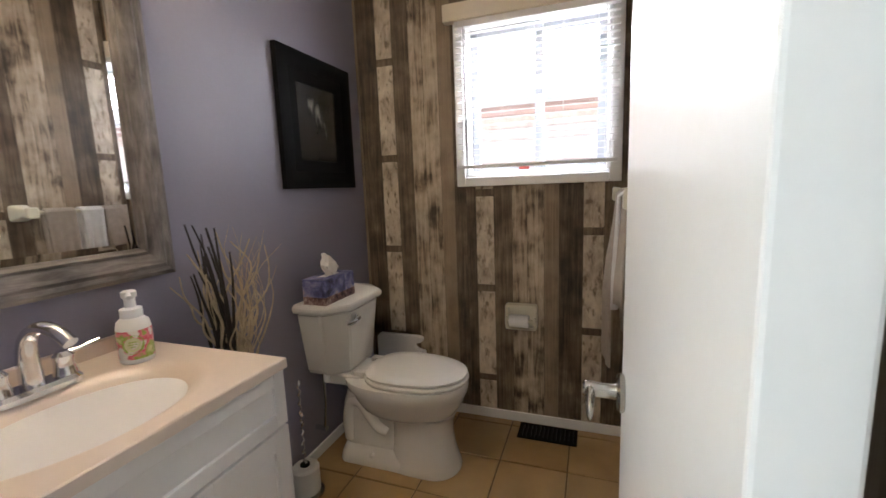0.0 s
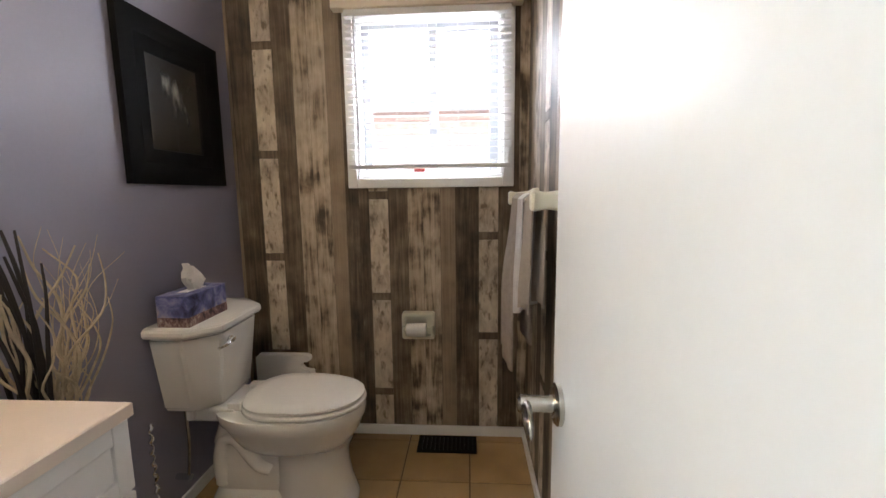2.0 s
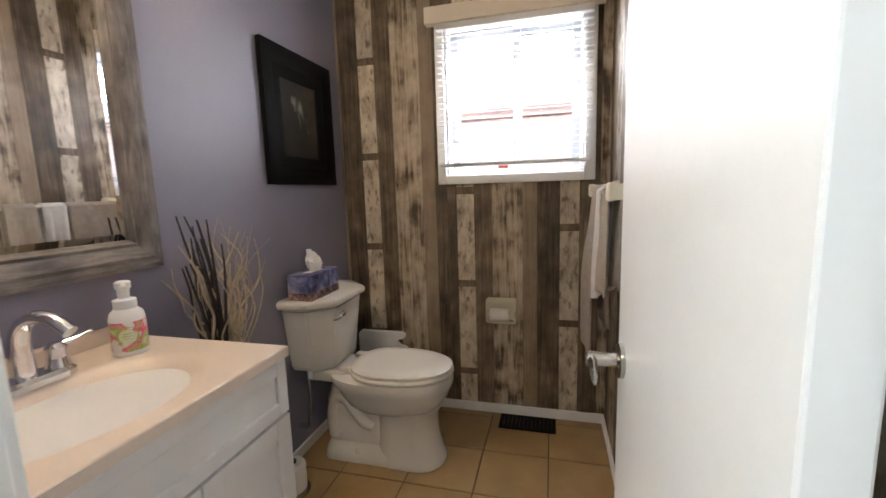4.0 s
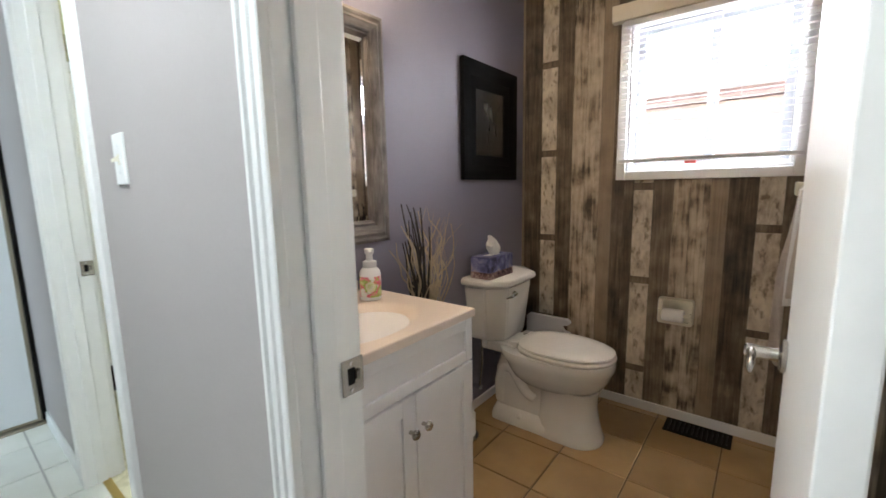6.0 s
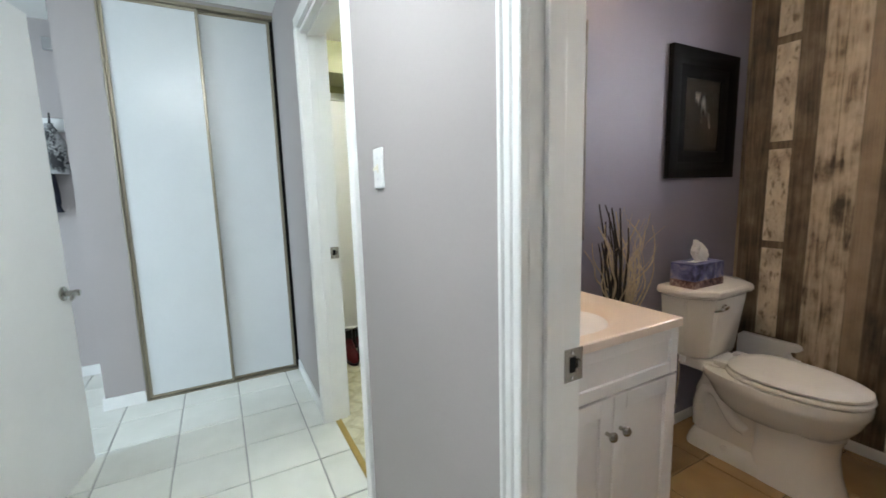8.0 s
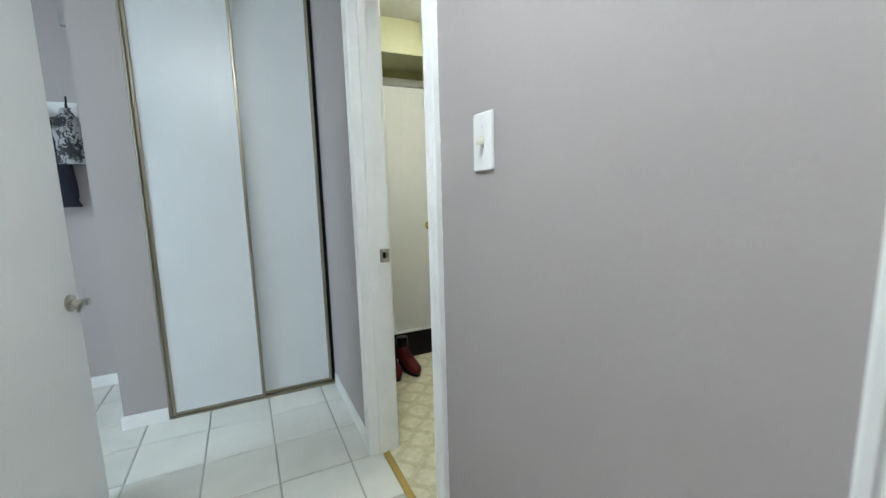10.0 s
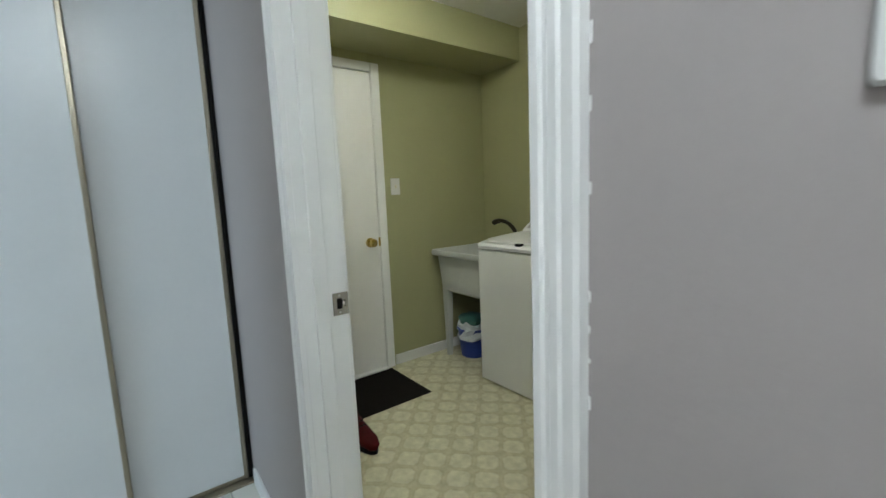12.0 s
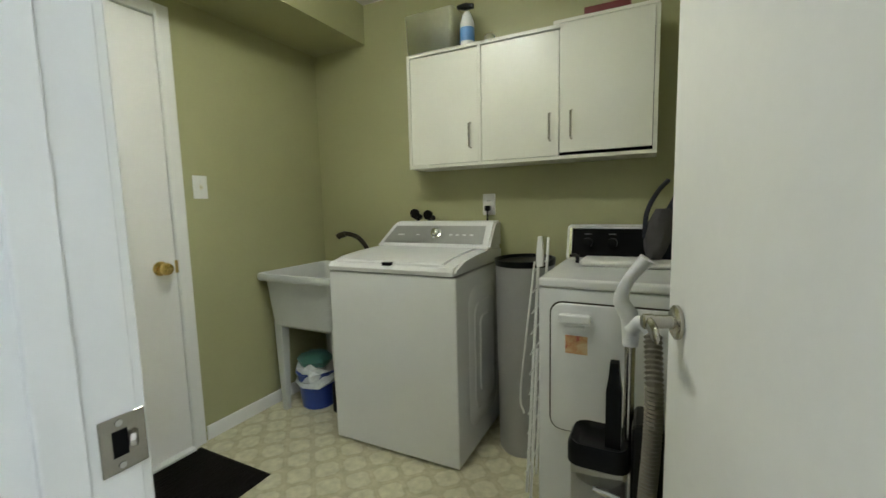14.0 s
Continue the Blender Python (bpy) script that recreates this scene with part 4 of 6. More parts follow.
part("backsplash", box(XL + 0.001, XL + 0.02, VY0 - 0.02, VY1 - 0.06, VZ - 0.001, VZ + 0.04, 0.005), "marble", vt)

# faucet
fa = thing("faucet", (-0.40, 2.085, VZ), "chrome two handle centerset faucet with a high arc spout", "faucet")
ring = rounded(-0.434, -0.366, 2.02, 2.19, 0.033, 6)
soft(part("base_plate", loft([[(x, y, VZ + 0.001) for x, y in ring], [(x, y, VZ + 0.012) for x, y in ring], [(-0.4 + (x + 0.4) * 0.8, 2.105 + (y - 2.105) * 0.93, VZ + 0.02) for x, y in ring]]), "chrome", fa))
sp = curve_points([(-0.405, 2.105, VZ + 0.018), (-0.405, 2.105, VZ + 0.09), (-0.39, 2.107, VZ + 0.128), (-0.355, 2.112, VZ + 0.146), (-0.315, 2.118, VZ + 0.138), (-0.285, 2.122, VZ + 0.116)], 6)
soft(part("spout", tube(sp, 0.013, 16, [0.021 - 0.007 * min(1, i / 16) for i in range(len(sp))]), "chrome", fa))
for y, t in ((2.048, -1), (2.162, 1)):
    h = soft(part("handle", lathe([(0.024, VZ + 0.018), (0.021, VZ + 0.03), (0.018, VZ + 0.05), (0.02, VZ + 0.062), (0.012, VZ + 0.072)], (-0.4, y, 0), 16), "chrome", fa))
    soft(part("lever", tube([(-0.4, y, VZ + 0.064), (-0.39, y + t * 0.03, VZ + 0.07), (-0.385, y + t * 0.066, VZ + 0.078)], 0.004, 10, [0.007, 0.0045, 0.0035]), "chrome", h))

# soap bottle
so = thing("soap_bottle", (-0.365, 2.295, VZ), "white foaming soap bottle with a pink and green fruit label", "soap bottle")
sc_ = (-0.365, 2.295, VZ)
soft(part("bottle", lathe([(0.034, 0.0), (0.037, 0.004), (0.037, 0.088), (0.034, 0.102), (0.022, 0.114), (0.02, 0.118)], sc_, 28), "white_plastic", so))
lm = bpy.data.materials.new("fruit_label")
lm.use_nodes = True
n_, l_ = lm.node_tree.nodes, lm.node_tree.links
tc_, vo_ = n_.new("ShaderNodeTexCoord"), n_.new("ShaderNodeTexNoise")
vo_.inputs["Scale"].default_value, vo_.inputs["Detail"].default_value = 28, 2
l_.new(tc_.outputs["Object"], vo_.inputs["Vector"])
rp_ = ramp_of(n_, [(0.40, (0.72, 0.70, 0.66)), (0.46, (0.62, 0.07, 0.12)), (0.53, (0.75, 0.25, 0.28)), (0.58, (0.30, 0.42, 0.06)), (0.66, (0.62, 0.62, 0.30))])
l_.new(vo_.outputs[0], rp_.inputs[0])
l_.new(rp_.outputs[0], n_["Principled BSDF"].inputs["Base Color"])
n_["Principled BSDF"].inputs["Roughness"].default_value = 0.3
M["fruit_label"] = lm
M["label_green"] = material("label_green", (0.32, 0.46, 0.08), 0.35, vary=0.1, bump=0)
M["label_cream"] = material("label_cream", (0.66, 0.68, 0.42), 0.35, vary=0.1, bump=0)
soft(part("label", lathe([(0.0373, 0.012), (0.0376, 0.014), (0.0376, 0.082), (0.0373, 0.084)], sc_, 28, cap=False), "fruit_label", so, "pink and green fruit label"))
d_ = Vector((0.75, -0.66, 0)).normalized()
for r, dd, mt in ((0.024, 0.0382, "label_green"), (0.018, 0.0392, "label_cream")):
    b = bmesh.new()
    sd_ = Vector((-d_.y, d_.x, 0))
    vs = []
    for i in range(20):
        a = 2 * math.pi * i / 20
        u, w = r * math.cos(a), r * math.sin(a)
        th = u / 0.038
        vs.append(b.verts.new(Vector(sc_) + dd * (math.cos(th) * d_ + math.sin(th) * sd_) + Vector((0, 0, 0.05 + w))))
    b.faces.new(vs)
    part("badge", b, mt, so, "round green badge")
for k, w in enumerate((0.016, 0.02, 0.012)):
    b = bmesh.new()
    for j in range(3):
        th = (j - 1) * w / 3 / 0.039
        p = Vector(sc_) + 0.0397 * (math.cos(th) * d_ + math.sin(th) * sd_) + Vector((0, 0, 0.057 - 0.006 * k))
        e = sd_ * (w / 7)
        b.faces.new([b.verts.new(q) for q in (p - e - Vector((0, 0, 0.0012)), p + e - Vector((0, 0, 0.0012)), p + e + Vector((0, 0, 0.0012)), p - e + Vector((0, 0, 0.0012)))])
    part("print_bar", b, "label_green", so)
soft(part("collar", lathe([(0.023, 0.112), (0.024, 0.114), (0.024, 0.134), (0.012, 0.138)], sc_, 24), "white_plastic", so))
soft(part("pump", lathe([(0.012, 0.136), (0.012, 0.16), (0.016, 0.162), (0.0165, 0.176), (0.012, 0.179)], sc_, 20), "white_plastic", so))
soft(part("nozzle", tube([(-0.365, 2.295, VZ + 0.17), (-0.342, 2.278, VZ + 0.171), (-0.333, 2.272, VZ + 0.167)], 0.006, 10), "white_plastic", so))

# ---- toilet ----
TY = 3.235
to = thing("toilet", (-0.2, TY, 0), "white two piece toilet with the lid closed", "toilet")


def egg(cx0, back, front, half, z, n=40):
    """Bowl outline: blunt at the back, round in front, along +x."""
    out = []
    for i in range(n):
        a = 2 * math.pi * i / n
        c, s = math.cos(a), math.sin(a)
        x = cx0 + (front if c > 0 else back) * (abs(c) ** (0.9 if c > 0 else 0.72)) * (1 if c > 0 else -1)
        out.append((x, TY + half * (abs(s) ** 0.9) * (1 if s > 0 else -1), z))
    return out


soft(part("bowl", loft([egg(-0.09, 0.12, 0.17, 0.075, 0.225), egg(-0.09, 0.16, 0.215, 0.108, 0.245), egg(-0.09, 0.20, 0.25, 0.138, 0.278), egg(-0.085, 0.23, 0.274, 0.16, 0.32), egg(-0.085, 0.25, 0.288, 0.172, 0.358),
                        egg(-0.085, 0.27, 0.296, 0.178, 0.372), egg(-0.085, 0.28, 0.299, 0.180, 0.40), egg(-0.085, 0.28, 0.296, 0.178, 0.414), egg(-0.085, 0.265, 0.283, 0.165, 0.419)]), "porcelain", to))


def block(x0, x1, half, z, r):
    return [(x, TY + y, z) for x, y in rounded(x0, x1, -half, half, r, 6)]


soft(part("pedestal", loft([block(-0.16, 0.172, 0.118, 0.0, 0.112), block(-0.16, 0.174, 0.12, 0.014, 0.114), block(-0.155, 0.168, 0.115, 0.03, 0.11), block(-0.15, 0.148, 0.102, 0.1, 0.098), block(-0.145, 0.138, 0.097, 0.17, 0.094), block(-0.145, 0.142, 0.099, 0.225, 0.094), block(-0.15, 0.155, 0.108, 0.262, 0.1)]), "porcelain", to))
soft(part("foot", loft([block(-0.40, 0.0, 0.112, 0.0, 0.05), block(-0.40, 0.0, 0.114, 0.014, 0.05), block(-0.392, 0.0, 0.108, 0.045, 0.05), block(-0.385, 0.0, 0.085, 0.07, 0.05), block(-0.37, 0.0, 0.055, 0.09, 0.04)]), "porcelain", to))
soft(part("trap_body", loft([block(-0.385, -0.08, 0.07, 0.05, 0.05), block(-0.392, -0.08, 0.078, 0.12, 0.055), block(-0.372, -0.08, 0.072, 0.165, 0.055), block(-0.385, -0.08, 0.076, 0.215, 0.055), block(-0.392, -0.08, 0.082, 0.27, 0.06), block(-0.365, -0.08, 0.09, 0.33, 0.06), block(-0.35, -0.08, 0.1, 0.375, 0.06)]), "porcelain", to))
for sgn in (-1, 1):
    tw = curve_points([(-0.35, TY + sgn * 0.05, 0.10), (-0.352, TY + sgn * 0.056, 0.2), (-0.325, TY + sgn * 0.062, 0.285), (-0.275, TY + sgn * 0.072, 0.295), (-0.235, TY + sgn * 0.076, 0.245), (-0.195, TY + sgn * 0.076, 0.19), (-0.15, TY + sgn * 0.07, 0.165)], 6)
    soft(part("trapway", tube(tw, 0.03, 14, [0.036 - 0.012 * i / len(tw) for i in range(len(tw))]), "porcelain", to))
    soft(part("bolt_cap", lathe([(0.015, 0.04), (0.015, 0.054), (0.008, 0.063)], (-0.22, TY + sgn * 0.094, 0), 14), "porcelain", to))
part("back_deck", box(-0.46, -0.255, TY - 0.105, TY + 0.105, 0.375, 0.434, 0.014, 3), "porcelain", to)
TT = TY + 0.012


def tank_ring(x1, ch, half, z, x0=-0.495):
    p = [(x0, TT - half), (x1 - ch, TT - half), (x1, TT - half + ch * 0.9), (x1, TT + half - ch * 0.9), (x1 - ch, TT + half), (x0, TT + half)]
    return [(x, y, z) for x, y in p]


b = loft([tank_ring(-0.318, 0.065, 0.15, 0.436), tank_ring(-0.305, 0.075, 0.166, 0.452), tank_ring(-0.278, 0.095, 0.208, 0.735)])
bmesh.ops.bevel(b, geom=b.edges[:], offset=0.008, segments=2, affect="EDGES")
soft(part("tank", b, "porcelain", to))
b = loft([tank_ring(-0.268, 0.095, 0.218, 0.737, -0.5), tank_ring(-0.260, 0.095, 0.226, 0.745, -0.502), tank_ring(-0.260, 0.095, 0.226, 0.768, -0.502), tank_ring(-0.272, 0.095, 0.214, 0.778, -0.498)])
bmesh.ops.bevel(b, geom=b.edges[:], offset=0.004, segments=2, affect="EDGES")
soft(part("tank_lid", b, "porcelain", to))
fl = part("flush_lever", lathe([(0.017, 0), (0.016, 0.006), (0.009, 0.012)], (-0.279, TY - 0.06, 0.69), 16, "x"), "chrome", to, "chrome flush lever")
soft(part("arm", tube([(-0.266, TY - 0.055, 0.692), (-0.260, TY - 0.085, 0.691), (-0.264, TY - 0.115, 0.685), (-0.276, TY - 0.138, 0.682)], 0.008, 10, [0.009, 0.0095, 0.008, 0.006]), "chrome", fl))
soft(part("seat", loft([egg(-0.065, 0.185, 0.278, 0.172, 0.4195), egg(-0.065, 0.19, 0.282, 0.176, 0.426), egg(-0.065, 0.19, 0.281, 0.175, 0.434), egg(-0.065, 0.186, 0.274, 0.169, 0.439)]), "seat_plastic", to))
soft(part("lid", loft([egg(-0.065, 0.18, 0.268, 0.163, 0.4425), egg(-0.065, 0.187, 0.276, 0.171, 0.447), egg(-0.065, 0.186, 0.275, 0.17, 0.454), egg(-0.065, 0.175, 0.262, 0.158, 0.4605), egg(-0.065, 0.13, 0.2, 0.115, 0.464)]), "seat_plastic", to))
for y in (TY - 0.08, TY + 0.08):
    part("hinge", box(-0.29, -0.235, y - 0.02, y + 0.02, 0.4195, 0.452, 0.006), "seat_plastic", to)
vl = part("supply_valve", tube([(-0.497, TY - 0.12, 0.16), (-0.44, TY - 0.12, 0.16)], 0.012, 10), "chrome", to, "chrome supply valve and hose")
soft(part("supply_hose", tube(curve_points([(-0.45, TY - 0.12, 0.165), (-0.43, TY - 0.135, 0.25), (-0.42, TY - 0.14, 0.33), (-0.43, TY - 0.13, 0.44)], 5), 0.006, 8), "nickel", vl))
soft(part("tank_nut", tube([(-0.41, TY - 0.13, 0.405), (-0.41, TY - 0.13, 0.437)], 0.015, 10), "white_plastic", to))

# white plastic footstool stood on end behind the toilet, its foot notch at the upper corner
bs = thing("footstool", (-0.2, 3.6, 0), "white plastic footstool stood on end behind the toilet", "footstool")
ring = [(-0.40, 0.0), (-0.14, 0.0), (-0.13, 0.36), (-0.132, 0.395), (-0.16, 0.402), (-0.175, 0.418), (-0.168, 0.436), (-0.142, 0.44), (-0.128, 0.45), (-0.132, 0.466), (-0.15, 0.474), (-0.38, 0.474), (-0.40, 0.455)]
soft(part("top_plate", loft([[(x, 3.585, z) for x, z in ring], [(-0.27 + (x + 0.27) * 1.0, 3.565, z) for x, z in ring], [(-0.27 + (x + 0.27) * 0.98, 3.56, 0.24 + (z - 0.24) * 0.985) for x, z in ring]]), "white_plastic", bs))
for x in (-0.39, -0.19):
    part("leg", box(x, x + 0.04, 3.586, 3.675, 0.0, 0.36, 0.01), "white_plastic", bs)

# tissue box on the tank
tb = thing("tissue_box", (-0.39, 3.16, 0.778), "blue patterned cardboard tissue box on the tank lid", "tissue box")
M["tissue_print"] = wood_material("tissue_print", [(0.0, (0.02, 0.02, 0.05)), (0.45, (0.12, 0.13, 0.30)), (0.7, (0.25, 0.25, 0.42)), (1, (0.42, 0.36, 0.36))], (6, 6, 5), contrast=1.3)
M["tissue_base"] = wood_material("tissue_base", [(0.0, (0.03, 0.015, 0.02)), (0.5, (0.22, 0.12, 0.11)), (1, (0.5, 0.42, 0.36))], (30, 30, 20), contrast=1.6)
part("box", box(-0.45, -0.335, 3.04, 3.265, 0.812, 0.888, 0.002), "tissue_print", tb)
part("patterned_band", box(-0.4505, -0.3345, 3.0395, 3.2655, 0.7785, 0.812, 0.001), "tissue_base", tb, "pebble patterned lower band")
part("opening", box(-0.41, -0.375, 3.10, 3.205, 0.8875, 0.8895, 0.0005), "paper", tb)
b = bmesh.new()
for k in range(2):
    rings = []
    for i in range(7):
        t = i / 6
        r = 0.012 + 0.02 * math.sin(math.pi * min(1, t * 1.1)) + 0.006 * (1 - t)
        rings.append([(-0.392 + 0.012 * k + 1.3 * r * (0.45 + 0.25 * math.sin(3 * j + i)) * math.cos(j * math.pi / 5), 3.155 - 0.03 * t * t + 0.01 * k + r * math.sin(j * math.pi / 5) * (1 + 0.3 * math.sin(2 * j + 2 * i)), 0.889 + t * (0.1 - 0.012 * k)) for j in range(10)])
    join(b, loft(rings))
soft(part("tissue", b, "paper", tb, "white tissue pulled up"))

# toilet roll holder on the boards
tp = thing("toilet_roll_holder", (0.378, YF, 0.58), "cream ceramic toilet roll holder with a paper roll", "toilet roll holder")
ringo, ringi = rounded(0.298, 0.458, 0.52, 0.652, 0.012, 3), rounded(0.314, 0.442, 0.534, 0.638, 0.008, 3)
soft(part("surround", loft([[(x, YF - 0.004, z) for x, z in ringo], [(x, YF - 0.040, z) for x, z in ringo], [(0.378 + (x - 0.378) * 0.96, YF - 0.046, 0.586 + (z - 0.586) * 0.96) for x, z in ringo],
                            [(x, YF - 0.044, z) for x, z in ringi], [(x, YF - 0.006, z) for x, z in ringi]]), "ivory_plastic", tp))
soft(part("paper_roll", lathe([(0.012, -0.046), (0.031, -0.048), (0.033, -0.045), (0.033, 0.045), (0.031, 0.048), (0.012, 0.046)], (0.372, YF - 0.054, 0.572), 28, "x"), "paper", tp))
part("spindle", tube([(0.314, YF - 0.052, 0.572), (0.442, YF - 0.052, 0.572)], 0.008, 10), "ivory_plastic", tp)
for x in (0.308, 0.448):
    part("arm", box(x - 0.006, x + 0.006, YF - 0.068, YF - 0.042, 0.552, 0.592, 0.005), "ivory_plastic", tp)

# floor vent
ve = thing("floor_vent", (0.515, 3.605, 0), "dark brown metal floor vent grille", "floor vent")
part("frame", box(0.372, 0.660, 3.535, 3.675, 0.002, 0.006, 0.0015), "dark_grille", ve)
for k in range(13):
    x = 0.39 + k * 0.0205
    part("slat", box(x, x + 0.008, 3.552, 3.658, 0.006, 0.009), "black_plastic", ve)

# towels on a ceramic bar on the board wall
tr = thing("towel_bar", (0.87, 3.1, 1.2), "cream ceramic towel bar fixed to the boards", "towel bar")
for y in (2.82, 3.42):
    soft(part("bracket", loft([[(x, y + dy, 1.205 + dz) for dy, dz in rounded(-w, w, -w, w, w * 0.4, 3)] for x, w in ((XR - 0.004, 0.040), (XR - 0.018, 0.038), (XR - 0.035, 0.028), (XR - 0.08, 0.022), (XR - 0.112, 0.027), (XR - 0.118, 0.022))]), "ivory_plastic", tr))
part("bar", tube([(XR - 0.088, 2.82, 1.205), (XR - 0.088, 3.42, 1.205)], 0.010, 12), "ivory_plastic", tr)


def towel(name, y0, y1, front, back, mat, label, x=XR - 0.088, thick=0.012, seed=1, flare=0.006):
    rnd = random.Random(seed)
    root = thing(name, (x, (y0 + y1) / 2, 1.2), label, "towel")
    path = [(-thick - 0.006, -front + i * front / 10) for i in range(11)] + [(-thick * 0.6, 0.012), (0.0, 0.0175), (thick * 0.6, 0.012)] + [(thick + 0.006, -i * back / 8) for i in range(9)]
    ph = rnd.random() * 6
    rings, ny = [], 16
    b = bmesh.new()
    grid = []
    for dx, dz in path:
        row = []
        for j in range(ny + 1):
            t = j / ny
            droop = min(1, max(0, -dz * 4))
            wave = 0.010 * droop * math.sin(ph + t * 9) + 0.005 * droop * math.sin(ph * 2 + t * 19)
            squeeze = 1 - 0.1 * droop
            row.append(b.verts.new((x + dx + (wave - flare * droop * min(1, -dz * 2.2 + 0.2) if dx < 0 else wave), (y0 + y1) / 2 + (y1 - y0) * (t - 0.5) * squeeze, 1.205 + dz - 0.015 * droop * math.sin(ph + t * 5))))
        grid.append(row)
    for r, s in zip(grid, grid[1:]):
        for j in range(ny):
            b.faces.new((r[j], r[j + 1], s[j + 1], s[j]))
    ob = soft(part("cloth", b, mat, root))
    md = ob.modifiers.new("thick", "SOLIDIFY")
    md.thickness, md.offset = 0.006, 0
    return root


towel("bath_towel", 3.13, 3.40, 0.60, 0.5, "cloth_beige", "beige textured bath towel hanging on the bar", thick=0.010, seed=3, flare=0.034)
towel("hand_towel", 3.02, 3.125, 0.37, 0.34, "cloth_white", "white hand towel beside the bath towel", thick=0.020, seed=5, flare=0.0)
towel("small_beige_towel", 2.87, 3.0, 0.32, 0.3, "cloth_pale", "small pale beige towel on the bar", thick=0.012, seed=9)

# toilet brush
tbz = thing("toilet_brush", (-0.40, 2.90, 0), "white toilet brush stand with a twisted chrome handle", "toilet brush")
soft(part("holder", lathe([(0.05, 0.012), (0.056, 0.02), (0.056, 0.12), (0.046, 0.13), (0.02, 0.131)], (-0.40, 2.90, 0), 28), "white_plastic", tbz))
soft(part("tray", lathe([(0.066, 0.0), (0.07, 0.004), (0.07, 0.01), (0.06, 0.012)], (-0.40, 2.90, 0), 28), "nickel", tbz, "metal base tray"))
soft(part("collar", lathe([(0.02, 0.13), (0.02, 0.137), (0.008, 0.14)], (-0.40, 2.90, 0), 16), "black_plastic", tbz))
hp = [(-0.40 + 0.004 * math.cos(i * 1.1), 2.90 + 0.004 * math.sin(i * 1.1), 0.135 + i * 0.0062) for i in range(60)]
soft(part("handle", tube(hp, 0.005, 8, [0.0045 + 0.0025 * math.sin(i * 0.9) for i in range(60)]), "chrome", tbz, "twisted chrome handle"))

# twigs in a tall vase standing between vanity and toilet
tv = thing("twig_arrangement", (-0.42, 2.565, 0), "tall dark vase of dark and pale curly twigs on the floor", "dried twigs")
soft(part("vase", lathe([(0.06, 0.0), (0.065, 0.01), (0.05, 0.2), (0.06, 0.45), (0.045, 0.6), (0.05, 0.62), (0.04, 0.61)], (-0.42, 2.565, 0), 20), "black_frame", tv))
rnd = random.Random(4)
for k in range(54):
    kind = "dark" if k < 13 else "pale" if k < 36 else "fine"
    a = rnd.uniform(0, 6.28)
    hgt = {"dark": rnd.uniform(1.02, 1.18), "pale": rnd.uniform(0.94, 1.15), "fine": rnd.uniform(0.98, 1.17)}[kind]
    lean = {"dark": rnd.uniform(-0.10, 0.03), "pale": rnd.uniform(-0.10, 0.14), "fine": rnd.uniform(0.05, 0.24)}[kind]
    belly = {"dark": rnd.uniform(-0.02, 0.02), "pale": rnd.uniform(-0.03, 0.10), "fine": rnd.uniform(0.0, 0.05)}[kind]
    wig = {"dark": 0.004, "pale": 0.026, "fine": 0.03}[kind]
    fx = rnd.uniform(0.0, 0.10)
    bx_, by_ = -0.42 + 0.022 * math.cos(a), 2.565 + 0.022 * math.sin(a)
    pts = []
    for i in range(9):
        t = i / 8
        curl = wig * math.sin(t * rnd.uniform(6.5, 8.5) + a) * min(1, t * 1.6)
        pts.append((max(-0.495, min(-0.30, bx_ + fx * math.sin(2.2 * t) + 0.6 * curl)), by_ + lean * t ** 1.4 + belly * math.sin(math.pi * t) + curl, 0.5 + (hgt - 0.5) * t))
    c = curve_points(pts, 4)
    n = len(c)
    r0 = {"dark": rnd.uniform(0.006, 0.0085), "pale": rnd.uniform(0.0036, 0.0058), "fine": rnd.uniform(0.0014, 0.0022)}[kind]
    soft(part("twig", tube(c, r0, 6, [r0 * (1 - 0.7 * (i / n) ** 2) for i in range(n)]), "twig_dark" if kind == "dark" else "twig_pale", tv))

# ---- laundry ----
wa = thing("washing_machine", (-2.04, 3.36, 0), "white top loading washer with a grey control panel", "washing machine")
wx0, wx1, wy0, wy1 = -2.384, -1.698, 3.067, 3.655
part("body", box(wx0, wx1, wy0 + 0.002, wy1, 0.012, 0.866, 0.006, 3), "white_enamel", wa)
for x in (wx0 + 0.05, wx1 - 0.05):
    for y in (wy0 + 0.05, wy1 - 0.05):
        part("foot", lathe([(0.02, 0.0), (0.02, 0.0115)], (x, y, 0), 12), "black_plastic", wa)


def deck(x0, x1, dz, inset=0.0):
    """Cross sections of the top deck, arched from front to back."""
    out = []
    for x in (x0, x1):
        out.append([(x, y, z + dz) for y, z in ((wy0 - 0.004 + inset, 0.872), (wy0 - 0.008 + inset, 0.89), (wy0 + 0.004 + inset, 0.908), (wy0 + 0.1, 0.925), (wy0 + 0.25, 0.938), (wy0 + 0.42, 0.945), (wy1, 0.945), (wy1, 0.872))])
    return out


b = loft(deck(wx0 - 0.002, wx1 + 0.002, 0))
bmesh.ops.bevel(b, geom=[e for e in b.edges if abs(e.verts[0].co.x - e.verts[1].co.x) < 1e-6], offset=0.012, segments=3, affect="EDGES")
soft(part("top_deck", b, "white_enamel", wa))
